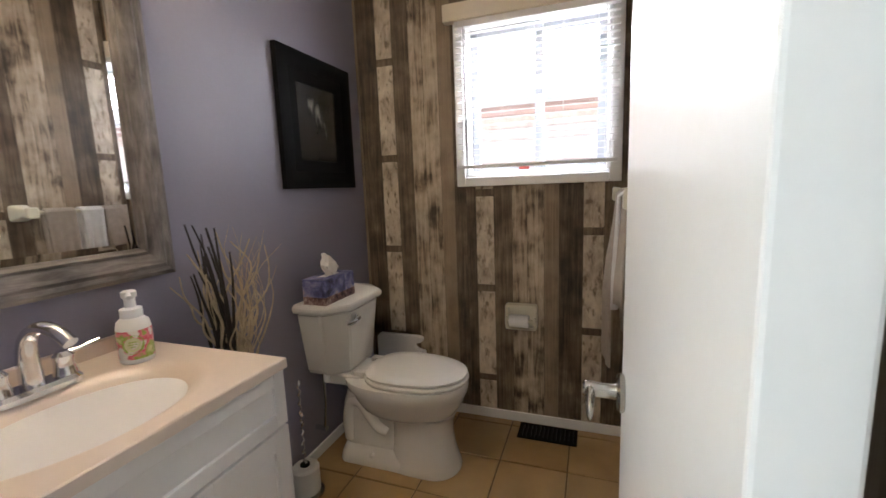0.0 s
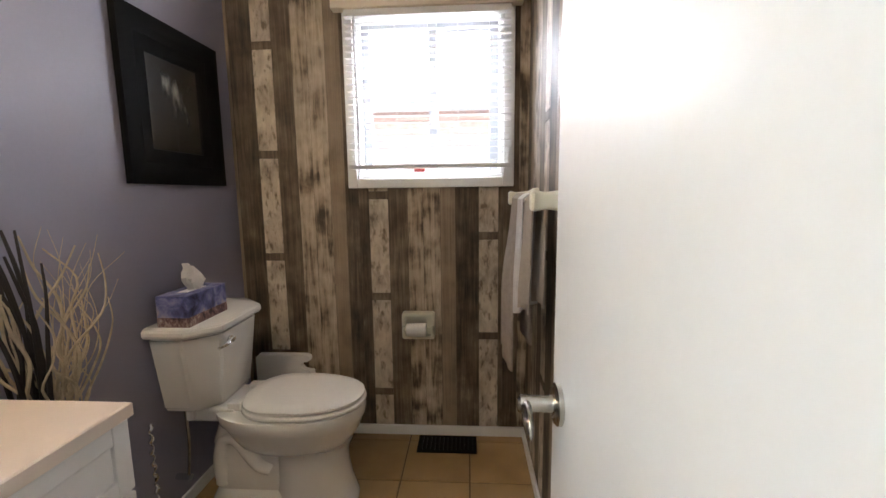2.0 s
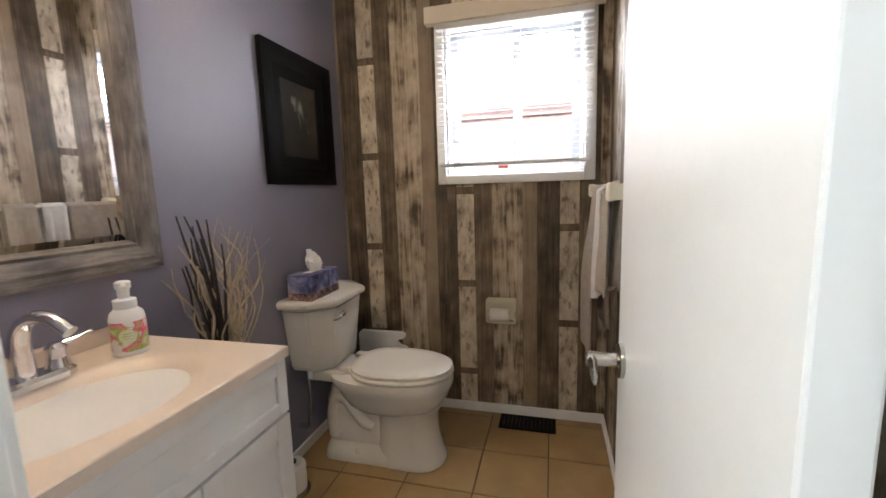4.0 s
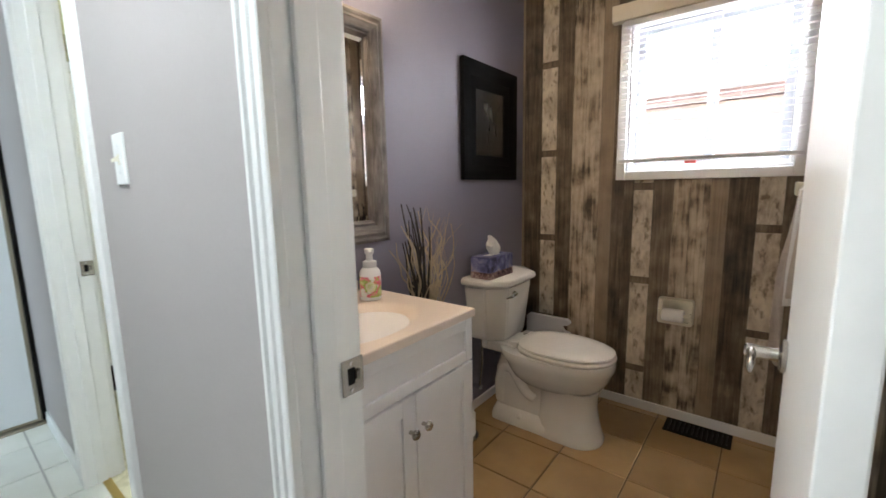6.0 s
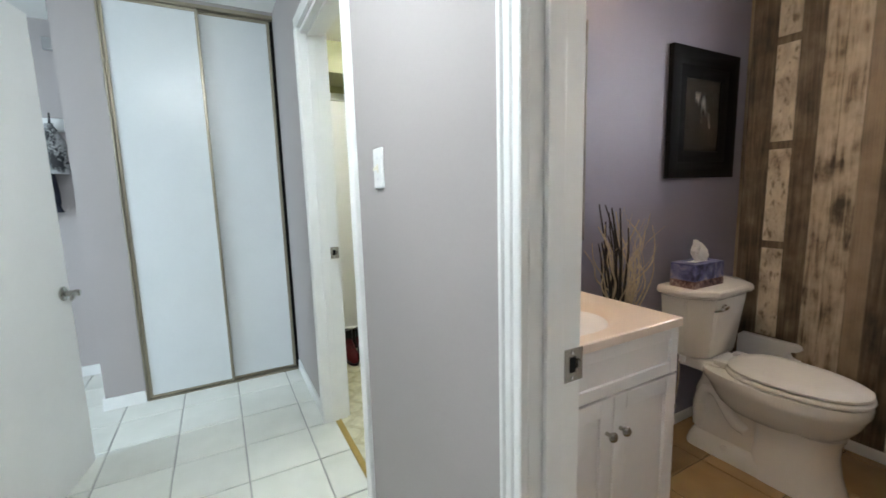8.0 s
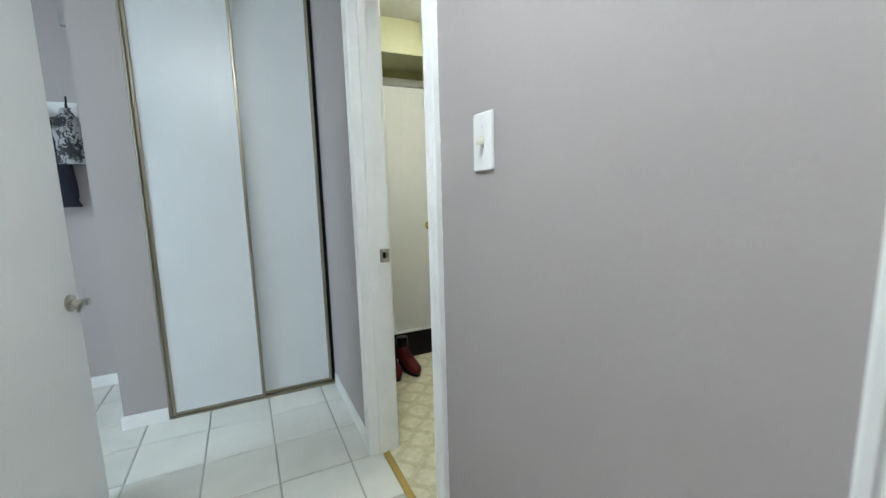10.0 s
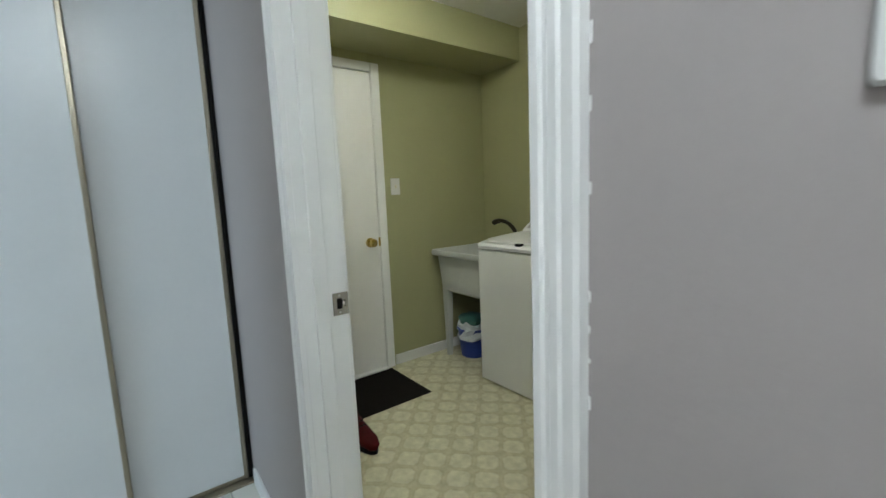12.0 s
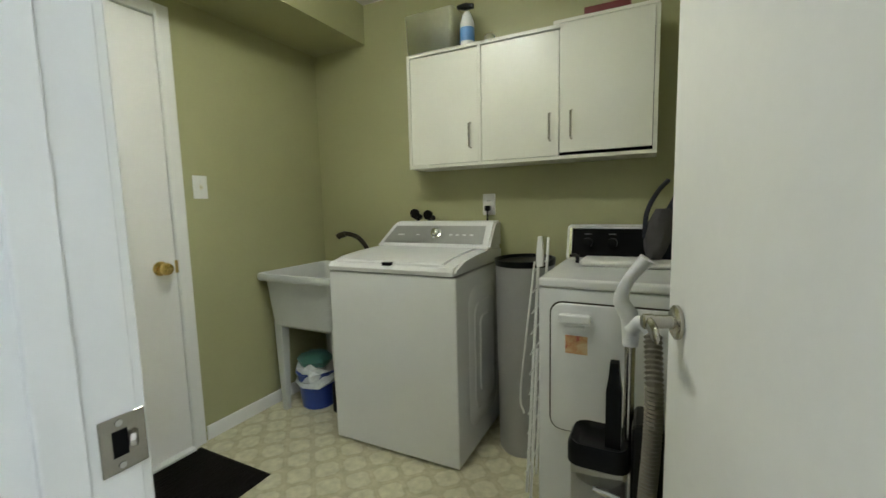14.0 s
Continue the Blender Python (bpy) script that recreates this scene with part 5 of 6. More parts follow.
lid_ = [[(x, y, z) for y, z in ((wy0 + 0.03, 0.914), (wy0 + 0.035, 0.923), (wy0 + 0.1, 0.933), (wy0 + 0.25, 0.946), (wy0 + 0.39, 0.952), (wy0 + 0.39, 0.944), (wy0 + 0.2, 0.93))] for x in (wx0 + 0.07, wx1 - 0.07)]
lid_o = soft(part("lid", loft(lid_), "white_enamel", wa))
part("lid_latch", box(-2.04 - 0.025, -2.04 + 0.02, wy0 - 0.006, wy0 + 0.022, 0.905, 0.921, 0.003), "black_plastic", lid_o, "small dark lid badge")
cons = [(3.47, 0.945), (3.475, 0.96), (3.56, 1.07), (3.585, 1.082), (3.655, 1.082), (3.655, 0.945)]
b = loft([[(x + (0.075 if (x < -2) else -0.0) * max(0, (z - 0.945) / 0.137) * (1 if x < -2 else -1), y, z) for y, z in cons] for x in (wx0 + 0.0, wx1)])
bmesh.ops.bevel(b, geom=b.edges[:], offset=0.01, segments=3, affect="EDGES")
soft(part("console", b, "white_enamel", wa))
nrm = Vector((0, -0.11, 0.085)).normalized()


def on_console(u, v, off=0.0):
    """Point on the slanted console face: u along x, v from 0 (bottom) to 1 (top)."""
    p = Vector((u, 3.478 + (3.556 - 3.478) * v, 0.964 + (1.064 - 0.964) * v))
    return p + Vector((0, -0.79, 0.61)) * off


b = bmesh.new()
fr, bk = [], []
for u, v in ((wx0 + 0.045, 0.04), (wx1 - 0.04, 0.04), (wx1 - 0.045, 0.92), (wx0 + 0.095, 0.92)):
    fr.append(on_console(u, v, 0.0035))
    bk.append(on_console(u, v, -0.002))
join(b, loft([bk, fr]))
pn = part("control_panel", b, "grey_panel", wa, "metallic grey control panel")
dial = lathe([(0.03, 0.0), (0.03, 0.004), (0.024, 0.006), (0.022, 0.022), (0.016, 0.026)], (0, 0, 0), 24)
rot_ = Matrix.Translation(on_console(-2.02, 0.52, 0.003)) @ Vector((0, 0, 1)).rotation_difference(Vector((0, -0.79, 0.61))).to_matrix().to_4x4()
bmesh.ops.transform(dial, matrix=rot_, verts=dial.verts[:])
soft(part("dial", dial, "chrome", pn, "chrome dial"))
for u, w in ((-2.24, 0.045), (-1.93, 0.02), (-1.89, 0.02), (-1.85, 0.02), (-1.81, 0.02), (-2.13, 0.02)):
    b = bmesh.new()
    b.faces.new([b.verts.new(on_console(q, r, 0.0042)) for q, r in ((u - w / 2, 0.42), (u + w / 2, 0.42), (u + w / 2, 0.49), (u - w / 2, 0.49))])
    part("print_bar", b, "light_grey_plastic", pn)
for k, (dy, dz) in enumerate(((0.0, 0.0), (0.05, 0.07), (0.1, 0.14))):
    ring = rounded(wy0 + 0.12 + dy, wy1 - 0.1 - dy, 0.12 + dz, 0.80 - dz, 0.09 - 0.02 * k, 6)
    ring2 = rounded(wy0 + 0.135 + dy, wy1 - 0.115 - dy, 0.135 + dz, 0.785 - dz, 0.08 - 0.02 * k, 6)
    soft(part("side_emboss", loft([[(wx1 - 0.002, y, z) for y, z in ring], [(wx1 + 0.005 + 0.006 * k, y, z) for y, z in ring2]]), "white_enamel", wa))

# laundry tub
tu = thing("laundry_tub", (-2.66, 3.37, 0), "grey white plastic laundry tub on legs with a faucet", "sink")
tx0, tx1, ty0, ty1, tz = -2.955, -2.40, 3.10, 3.66, 0.815


def tub_ring(d, z, r=0.04):
    return [(x, y, z) for x, y in rounded(tx0 + d, tx1 - d, ty0 + d, ty1 - d * 0.6, r, 4)]


soft(part("basin", loft([tub_ring(0.075, 0.50), tub_ring(0.05, 0.52), tub_ring(0.03, 0.77), tub_ring(0.0, 0.778), tub_ring(-0.004, 0.795), tub_ring(0.0, tz), tub_ring(0.022, tz), tub_ring(0.035, tz - 0.02), tub_ring(0.06, 0.56), tub_ring(0.1, 0.53)]), "tub_plastic", tu))
for x, y in ((tx0 + 0.088, ty0 + 0.085), (tx1 - 0.05, ty0 + 0.085), (tx0 + 0.088, ty1 - 0.075), (tx1 - 0.05, ty1 - 0.075)):
    part("leg", loft([[(x + sx * w, y + sy * w, z) for sx, sy in ((-1, -1), (1, -1), (1, 1), (-1, 1))] for z, w in ((0.0, 0.016), (0.53, 0.028))]), "tub_plastic", tu)
fp = curve_points([(-2.555, 3.615, 0.815), (-2.556, 3.615, 0.885), (-2.575, 3.61, 0.935), (-2.625, 3.60, 0.985), (-2.69, 3.585, 1.005), (-2.73, 3.572, 0.998)], 5)
tf = soft(part("faucet", tube(fp, 0.013, 12, [0.022 - 0.007 * min(1, i / 8) for i in range(len(fp))]), "dark_bronze", tu, "dark metal swivel faucet"))
soft(part("spout_head", tube([(-2.70, 3.582, 1.004), (-2.735, 3.57, 0.995), (-2.748, 3.566, 0.985)], 0.02, 12), "dark_bronze", tf))

bu = thing("blue_bucket", (-2.745, 3.32, 0), "blue plastic bucket holding a white bag under the tub", "bucket")
soft(part("pail", lathe([(0.09, 0.0), (0.095, 0.005), (0.118, 0.21), (0.124, 0.215), (0.118, 0.22)], (-2.745, 3.32, 0), 24), "blue_plastic", bu))
b = bmesh.new()
rnd = random.Random(7)
rings = []
for i in range(7):
    t = i / 6
    rings.append([(-2.745 + (0.128 - 0.02 * t) * (1 + 0.12 * rnd.uniform(-1, 1)) * math.cos(j * 0.3927), 3.32 + (0.128 - 0.02 * t) * (1 + 0.12 * rnd.uniform(-1, 1)) * math.sin(j * 0.3927), 0.15 + 0.12 * t + 0.02 * rnd.uniform(-1, 1)) for j in range(16)])
soft(part("bag", loft(rings), "bag_plastic", bu, "crumpled white plastic bag"))
M["teal_plastic"] = material("teal_plastic", (0.05, 0.16, 0.14), 0.4, vary=0.2, bump=0.1)
soft(part("cloth", loft([[(-2.735 + r * (1 + 0.2 * math.sin(3 * j)) * math.cos(j * 0.5236), 3.30 + r * math.sin(j * 0.5236), z) for j in range(12)] for r, z in ((0.09, 0.26), (0.1, 0.29), (0.07, 0.32), (0.02, 0.33))]), "teal_plastic", bu, "teal cloth"))
bt = thing("detergent_jug", (-2.53, 3.32, 0), "dark amber plastic jug under the tub", "jug")
part("body", box(-2.585, -2.475, 3.25, 3.42, 0.0, 0.18, 0.02, 3), "black_plastic", bt)
part("upper", box(-2.575, -2.485, 3.26, 3.41, 0.181, 0.31, 0.02, 3), "amber", bt, "amber upper half")
soft(part("cap", lathe([(0.022, 0.31), (0.022, 0.335), (0.015, 0.338)], (-2.53, 3.33, 0), 14), "black_plastic", bt))

# supply valves, outlet, switches
for x, z in ((-2.221, 1.124), (-2.133, 1.116)):
    v = thing("wash_valve", (x, YF, z), "dark metal water valve on the laundry wall", "valve", "washer valves")
    soft(part("body", tube([(x, YF, z - 0.02), (x, YF - 0.05, z - 0.02)], 0.016, 12), "dark_grille", v))
    soft(part("knob", lathe([(0.02, -0.05), (0.028, -0.055), (0.028, -0.072), (0.015, -0.076)], (x, YF, z + 0.0), 12, "y"), "dark_grille", v))
    part("hose", tube(curve_points([(x, YF - 0.03, z - 0.02), (x + 0.01, YF - 0.03, z - 0.15), (x + 0.02, YF - 0.025, z - 0.4)], 4), 0.011, 8), "black_plastic", v)


def wall_plate(name, m, label, category, w=0.072, h=0.116, mat="white_plastic", toggles=True):
    """Cover plate in the plane y = 0 facing -y, then posed by m."""
    root = thing(name, (0, 0, 0), label, category)
    ring = rounded(-w / 2, w / 2, -h / 2, h / 2, 0.004, 3)
    part("plate", loft([[(x, 0, z) for x, z in ring], [(x, -0.003, z) for x, z in ring], [(x * 0.94, -0.006, z * 0.96) for x, z in ring]]), mat, root)
    for z in (-0.03, 0.03):
        part("screw", lathe([(0.003, -0.0058), (0.003, -0.007), (0.001, -0.0072)], (0, 0, z), 8, "y"), "light_grey_plastic", root)
    if toggles:
        part("slot", box(-0.005, 0.005, -0.0068, -0.0055, -0.012, 0.012), "ivory_plastic", root)
        part("toggle", loft([[(x, -0.006, z) for x, z in ((-0.004, -0.004), (0.004, -0.004), (0.004, 0.009), (-0.004, 0.009))], [(x, -0.02, z) for x, z in ((-0.003, -0.007), (0.003, -0.007), (0.003, 0.0), (-0.003, 0.0))]]), "ivory_plastic", root, "ivory toggle")
    else:
        for z in (-0.02, 0.02):
            s = part("socket", box(-0.014, 0.014, -0.0075, -0.0055, z - 0.012, z + 0.012, 0.003), mat, root)
            # plug slots drawn as thin black slabs, no openings are cut
            for x in (-0.006, 0.006):
                part("slot", box(x - 0.001, x + 0.001, -0.008, -0.007, z - 0.004, z + 0.006), "black_plastic", s)
    root.matrix_basis = m
    return root


wall_plate("light_switch", pose(-0.450, YW - 0.0005, 1.312), "white wall plate with an ivory toggle switch", "light switch", 0.0715, 0.115)
wall_plate("light_switch", pose(LX + 0.0005, 2.845, 1.288, 0, 0, 90), "white light switch on the olive laundry wall", "light switch", 0.072, 0.114)
wall_plate("wall_outlet", pose(-1.78, YF - 0.0005, 1.168), "white double outlet with a black plug", "outlet", 0.072, 0.116, toggles=False)
pg = thing("power_plug", (-1.78, YF - 0.01, 1.14), "black plug and cord in the outlet", "plug")
part("plug", box(-1.795, -1.765, YF - 0.04, YF - 0.009, 1.132, 1.162, 0.006), "black_plastic", pg)
part("cord", tube(curve_points([(-1.78, YF - 0.03, 1.132), (-1.782, YF - 0.032, 1.05), (-1.80, YF - 0.022, 0.9)], 5), 0.005, 8), "black_plastic", pg)

# waste bin between the machines
bn = thing("waste_bin", (-1.50, 3.43, 0), "tall grey brushed metal bin with a dark rim", "waste bin")


def bin_ring(rx, ry, z):
    return [(-1.505 + rx * math.cos(i * math.pi / 16), 3.43 + ry * math.sin(i * math.pi / 16), z) for i in range(32)]


soft(part("body", loft([bin_ring(0.115, 0.145, 0.0), bin_ring(0.12, 0.15, 0.01), bin_ring(0.135, 0.165, 0.89)]), "bin_grey", bn))
soft(part("rim", loft([bin_ring(0.137, 0.167, 0.888), bin_ring(0.139, 0.169, 0.915), bin_ring(0.128, 0.158, 0.917), bin_ring(0.122, 0.152, 0.9)]), "black_plastic", bn, "black rim"))

# folded drying rack leaning between the machines
dk = thing("drying_rack", (-1.38, 3.08, 0), "folded white metal drying rack leaning on the dryer", "drying rack")
for y, xb, xt in ((3.02, -1.372, -1.352), (3.07, -1.40, -1.356), (3.2, -1.395, -1.352)):
    part("leg", tube([(xb, y, 0.006), (xt, y + 0.03, 1.03 if y > 3.03 else 0.62)], 0.006, 8), "white_plastic", dk)
soft(part("end_cap", loft([[(-1.354 + sx * w, 3.1 + sy * w, z) for sx, sy in ((-1, -1), (1, -1), (1, 1), (-1, 1))] for z, w in ((0.93, 0.012), (0.97, 0.013), (1.045, 0.007))]), "white_plastic", dk))
for k in range(11):
    z = 0.12 + k * 0.08
    part("rod", tube([(-1.395 + 0.035 * z, 3.03, z), (-1.385 + 0.03 * z, 3.24, z + 0.02)], 0.0028, 6), "white_plastic", dk)
part("strut", tube(curve_points([(-1.405, 3.05, 0.35), (-1.42, 3.06, 0.45), (-1.37, 3.08, 0.95)], 5), 0.004, 8), "white_plastic", dk)

# dryer
dr = thing("tumble_dryer", (-1.0, 3.3, 0), "white tumble dryer with a black control panel", "dryer")
dx0, dx1, dy0, dy1 = -1.335, -0.652, 3.0, 3.64
part("body", box(dx0, dx1, dy0, dy1, 0.0, 0.868, 0.006, 3), "white_enamel", dr)
part("top", box(dx0 - 0.002, dx1 + 0.002, dy0 - 0.006, dy1, 0.870, 0.905, 0.01, 3), "white_enamel", dr)
ringo = rounded(dx0 + 0.04, dx1 - 0.04, 0.345, 0.825, 0.045, 6)
ringi = rounded(dx0 + 0.046, dx1 - 0.046, 0.351, 0.819, 0.04, 6)
# dark sheet behind the door draws the gap line around it
soft(part("door_seam", loft([[(x, dy0 - 0.0005, z) for x, z in ringo], [(x, dy0 - 0.002, z) for x, z in ringo]]), "dark_bronze", dr))
dd_ = soft(part("door", loft([[(x, dy0 - 0.0018, z) for x, z in ringi], [(x, dy0 - 0.008, z) for x, z in ringi], [(-0.993 + (x + 0.993) * 0.985, dy0 - 0.011, 0.585 + (z - 0.585) * 0.985) for x, z in ringi]]), "white_enamel", dr))
part("handle", box(-1.258, -1.153, dy0 - 0.036, dy0 - 0.011, 0.755, 0.785, 0.006, 3), "white_enamel", dd_)
# recess under the handle drawn as a raised light grey slab
part("recess", box(-1.24, -1.17, dy0 - 0.014, dy0 - 0.0105, 0.735, 0.755, 0.003), "light_grey_plastic", dd_)
M["sticker"] = wood_material("sticker", [(0.0, (0.40, 0.10, 0.06)), (0.35, (0.55, 0.30, 0.14)), (1, (0.62, 0.47, 0.28))], (9, 9, 9), contrast=1.5)
part("sticker", box(-1.238, -1.163, dy0 - 0.0125, dy0 - 0.0108, 0.642, 0.707), "sticker", dd_, "faded orange sticker")
b = loft([[(x, y, z) for y, z in ((3.50, 0.906), (3.54, 1.05), (3.56, 1.062), (3.64, 1.062), (3.64, 0.906))] for x in (dx0 + 0.005, dx1 - 0.005)])
bmesh.ops.bevel(b, geom=b.edges[:], offset=0.006, segments=2, affect="EDGES")
soft(part("console", b, "white_enamel", dr))
b = loft([[(x, 3.498, 0.918), (x, 3.534, 1.046), (x, 3.54, 1.046), (x, 3.504, 0.918)] for x in (dx0 + 0.03, dx1 - 0.03)])
dp = part("control_panel", b, "black_frame", dr, "black control panel")
for x0_, x1_ in ((dx0 + 0.018, dx0 + 0.028), (dx1 - 0.028, dx1 - 0.018)):
    part("console_trim", loft([[(x, 3.494, 0.912), (x, 3.531, 1.052), (x, 3.545, 1.052), (x, 3.508, 0.912)] for x in (x0_, x1_)]), "chrome", dr, "bright metal edge strip")
part("console_trim", box(dx0 + 0.0285, dx1 - 0.0285, 3.53, 3.545, 1.0475, 1.056, 0.002), "chrome", dr, "bright metal edge strip")
for x in (-1.235, -1.13, -0.95, -0.8):
    soft(part("dial", lathe([(0.022, 0.0), (0.021, -0.018), (0.012, -0.022)], (x, 3.513, 0.985), 18, "y"), "black_plastic", dp))
    part("print_bar", box(x - 0.015, x + 0.015, 3.5195, 3.5205, 1.022, 1.025), "light_grey_plastic", dp)
bp = thing("dryer_clutter", (-1.27, 3.42, 0.905), "small black tool lying on the dryer", "small tool")
soft(part("tool", tube(curve_points([(-1.30, 3.46, 0.93), (-1.275, 3.43, 0.935), (-1.262, 3.40, 0.925), (-1.262, 3.39, 0.906)], 4), 0.008, 8), "black_plastic", bp))
wb = thing("white_folded_cloth", (-1.0, 3.38, 0.905), "folded white cloth on the dryer top", "cloth")
soft(part("cloth", box(-1.24, -0.72, 3.30, 3.47, 0.9055, 0.932, 0.012, 3), "cloth_white", wb))
gb = thing("garment_bag", (-0.93, 3.46, 0.932), "black and grey fabric bag on the dryer", "bag")
rings = []
for i in range(9):
    t = i / 8
    w = 0.085 * (1 - 0.5 * t) + 0.02 * math.sin(6 * t)
    rings.append([(-0.91 + 0.05 * t + w * math.cos(j * 0.5236) * (1 + 0.12 * math.sin(2 * j + i)), 3.45 + 0.06 * math.sin(j * 0.5236) * (1 + 0.1 * math.cos(3 * j)), 0.934 + 0.33 * t) for j in range(12)])
soft(part("bag", loft(rings), "cloth_dark", gb))
rings = []
for i in range(7):
    t = i / 6
    w = 0.028 + 0.025 * math.sin(math.pi * t)
    rings.append([(-0.965 + 0.03 * t + w * math.cos(j * 0.6283), 3.42 + 0.05 * math.sin(j * 0.6283) * (1 + 0.15 * math.sin(3 * j + i)) - 0.02, 0.936 + 0.2 * t) for j in range(10)])
soft(part("pocket", loft(rings), "cloth_grey", gb, "grey fabric pocket"))
soft(part("strap", tube(curve_points([(-1.0, 3.39, 1.02), (-0.995, 3.39, 1.12), (-0.96, 3.41, 1.2), (-0.92, 3.43, 1.25)], 5), 0.01, 8), "cloth_dark", gb))

# vacuum cleaner
vc = thing("vacuum_cleaner", (-1.03, 2.73, 0), "upright vacuum with clear bin, grey grip and ribbed hose", "vacuum cleaner")
part("head", box(-1.19, -0.90, 2.58, 2.84, 0.0, 0.075, 0.02, 3), "black_plastic", vc)
soft(part("dust_bin", loft([[(-1.095 + r * math.cos(i * 0.2618), 2.73 + r * math.sin(i * 0.2618), z) for i in range(24)] for r, z in ((0.07, 0.08), (0.075, 0.09), (0.078, 0.44))]), "bin_glass", vc, "clear smoky dust bin"))
soft(part("filter", lathe([(0.045, 0.1), (0.05, 0.12), (0.05, 0.36), (0.04, 0.38)], (-1.095, 2.73, 0), 20), "light_grey_plastic", vc))
ring = rounded(-1.175, -1.01, 2.65, 2.81, 0.04, 5)
soft(part("bin_lid", loft([[(x, y, 0.445) for x, y in ring], [(x, y, 0.492) for x, y in ring], [(-1.0925 + (x + 1.0925) * 0.9, 2.73 + (y - 2.73) * 0.9, 0.506) for x, y in ring], [(-1.0925 + (x + 1.0925) * 0.7, 2.73 + (y - 2.73) * 0.7, 0.494) for x, y in ring]]), "black_plastic", vc))
part("motor_body", box(-1.01, -0.93, 2.67, 2.82, 0.07, 0.58, 0.02, 3), "black_plastic", vc)
part("clip", tube([(-1.10, 2.645, 0.395), (-1.03, 2.645, 0.385)], 0.009, 8), "nickel", vc)
soft(part("crevice_tool", loft([[(-1.055 + sx * w, 2.70 + sy * 0.016, z) for sx, sy in ((-1, -1), (1, -1), (1, 1), (-1, 1))] for z, w in ((0.5, 0.02), (0.66, 0.02), (0.7, 0.014), (0.74, 0.011))]), "black_plastic", vc))
soft(part("pole", tube([(-1.02, 2.74, 0.5), (-1.02, 2.75, 0.80)], 0.014, 12), "nickel", vc, "metal pole"))
gp = curve_points([(-1.02, 2.75, 0.775), (-1.022, 2.75, 0.85), (-1.045, 2.745, 0.90), (-1.03, 2.74, 0.955), (-0.985, 2.735, 1.02)], 6)
soft(part("grip", tube(gp, 0.02, 14, [0.02 + 0.004 * math.sin(i * 0.25) for i in range(len(gp))]), "light_grey_plastic", vc, "light grey plastic grip"))
soft(part("hose_elbow", tube(curve_points([(-1.02, 2.74, 0.82), (-1.0, 2.735, 0.845), (-0.975, 2.73, 0.835), (-0.967, 2.73, 0.80)], 4), 0.02, 12), "light_grey_plastic", vc))
hz = [(-0.965 + 0.006 * math.sin(i * 0.05), 2.645 + 0.075 * max(0, 1 - i / 20), 0.82 - i * 0.0055) for i in range(130)]
part("hose", tube(hz, 0.02, 12, [0.0235 if i % 2 else 0.018 for i in range(130)]), "hose", vc, "ribbed grey brown hose")

# wall cabinets: one carcass, three doors
cab = thing("wall_cabinet", (-1.565, 3.6, 1.367), "white laminate wall cabinet with three doors", "cabinet")
kx0, kx1, ky0, kz0, kz1 = -2.16, -0.965, 3.495, 1.367, 1.957
M["laminate"] = material("laminate", (0.70, 0.69, 0.62), 0.35, vary=0.03, scale=5, bump=0.01)
for nm, bb in (("side_panel", (kx0, kx0 + 0.016, kz0, kz1)), ("side_panel", (kx1 - 0.016, kx1, kz0, kz1)), ("bottom_panel", (kx0 + 0.016, kx1 - 0.016, kz0, kz0 + 0.016)), ("top_panel", (kx0 + 0.016, kx1 - 0.016, kz1 - 0.016, kz1)), ("divider", (-1.757, -1.743, kz0 + 0.016, kz1 - 0.016))):
    part(nm, box(bb[0], bb[1], ky0, YF - 0.001, bb[2], bb[3], 0.001), "laminate", cab)
# black back panel darkens the gaps around the doors
part("back_panel", box(kx0 + 0.016, kx1 - 0.016, YF - 0.012, YF - 0.002, kz0 + 0.016, kz1 - 0.016), "black_plastic", cab)
for y0, y1, z0, z1, dy, hx in ((kx0 + 0.018, -1.759, kz0 + 0.019, kz1 - 0.022, 0.0, -1.80), (-1.741, -1.366, kz0 + 0.019, kz1 - 0.022, 0.0, -1.405), (-1.361, kx1 - 0.018, kz0 + 0.03, kz1 - 0.017, -0.012, -1.308)):
    d = part("door", box(y0, y1, ky0 + 0.004 + dy, ky0 + 0.018 + dy, z0, z1, 0.0012), "laminate", cab)
    yf = ky0 + 0.004 + dy
    soft(part("handle", tube([(hx, yf, 1.455), (hx, yf - 0.024, 1.46), (hx, yf - 0.024, 1.572), (hx, yf, 1.577)], 0.0055, 8), "nickel", d, "slim metal bow handle"))
sb = thing("storage_box", (-2.06, 3.6, 1.957), "clear plastic storage box on the wall cabinet", "storage box")
ring = rounded(-2.185, -1.90, 3.525, 3.685, 0.02, 4)
soft(part("tub", loft([[(-2.04 + (x + 2.04) * 0.93, 3.6 + (y - 3.6) * 0.93, 1.9575) for x, y in ring], [(x, y, 2.165) for x, y in ring], [(x, y, 2.17) for x, y in ring], [(-2.04 + (x + 2.04) * 0.97, 3.6 + (y - 3.6) * 0.96, 2.17) for x, y in ring], [(-2.04 + (x + 2.04) * 0.9, 3.6 + (y - 3.6) * 0.9, 1.962) for x, y in ring]]), "clear_box", sb))
sp_ = thing("spray_bottle", (-1.835, 3.56, 1.957), "white and blue spray bottle on the wall cabinet", "spray bottle")
M["label_blue"] = material("label_blue", (0.10, 0.25, 0.55), 0.35, vary=0.15, bump=0)
soft(part("bottle", lathe([(0.034, 0.0), (0.036, 0.005), (0.036, 0.12), (0.02, 0.165), (0.014, 0.175)], (-1.835, 3.56, 1.957), 20), "white_plastic", sp_))
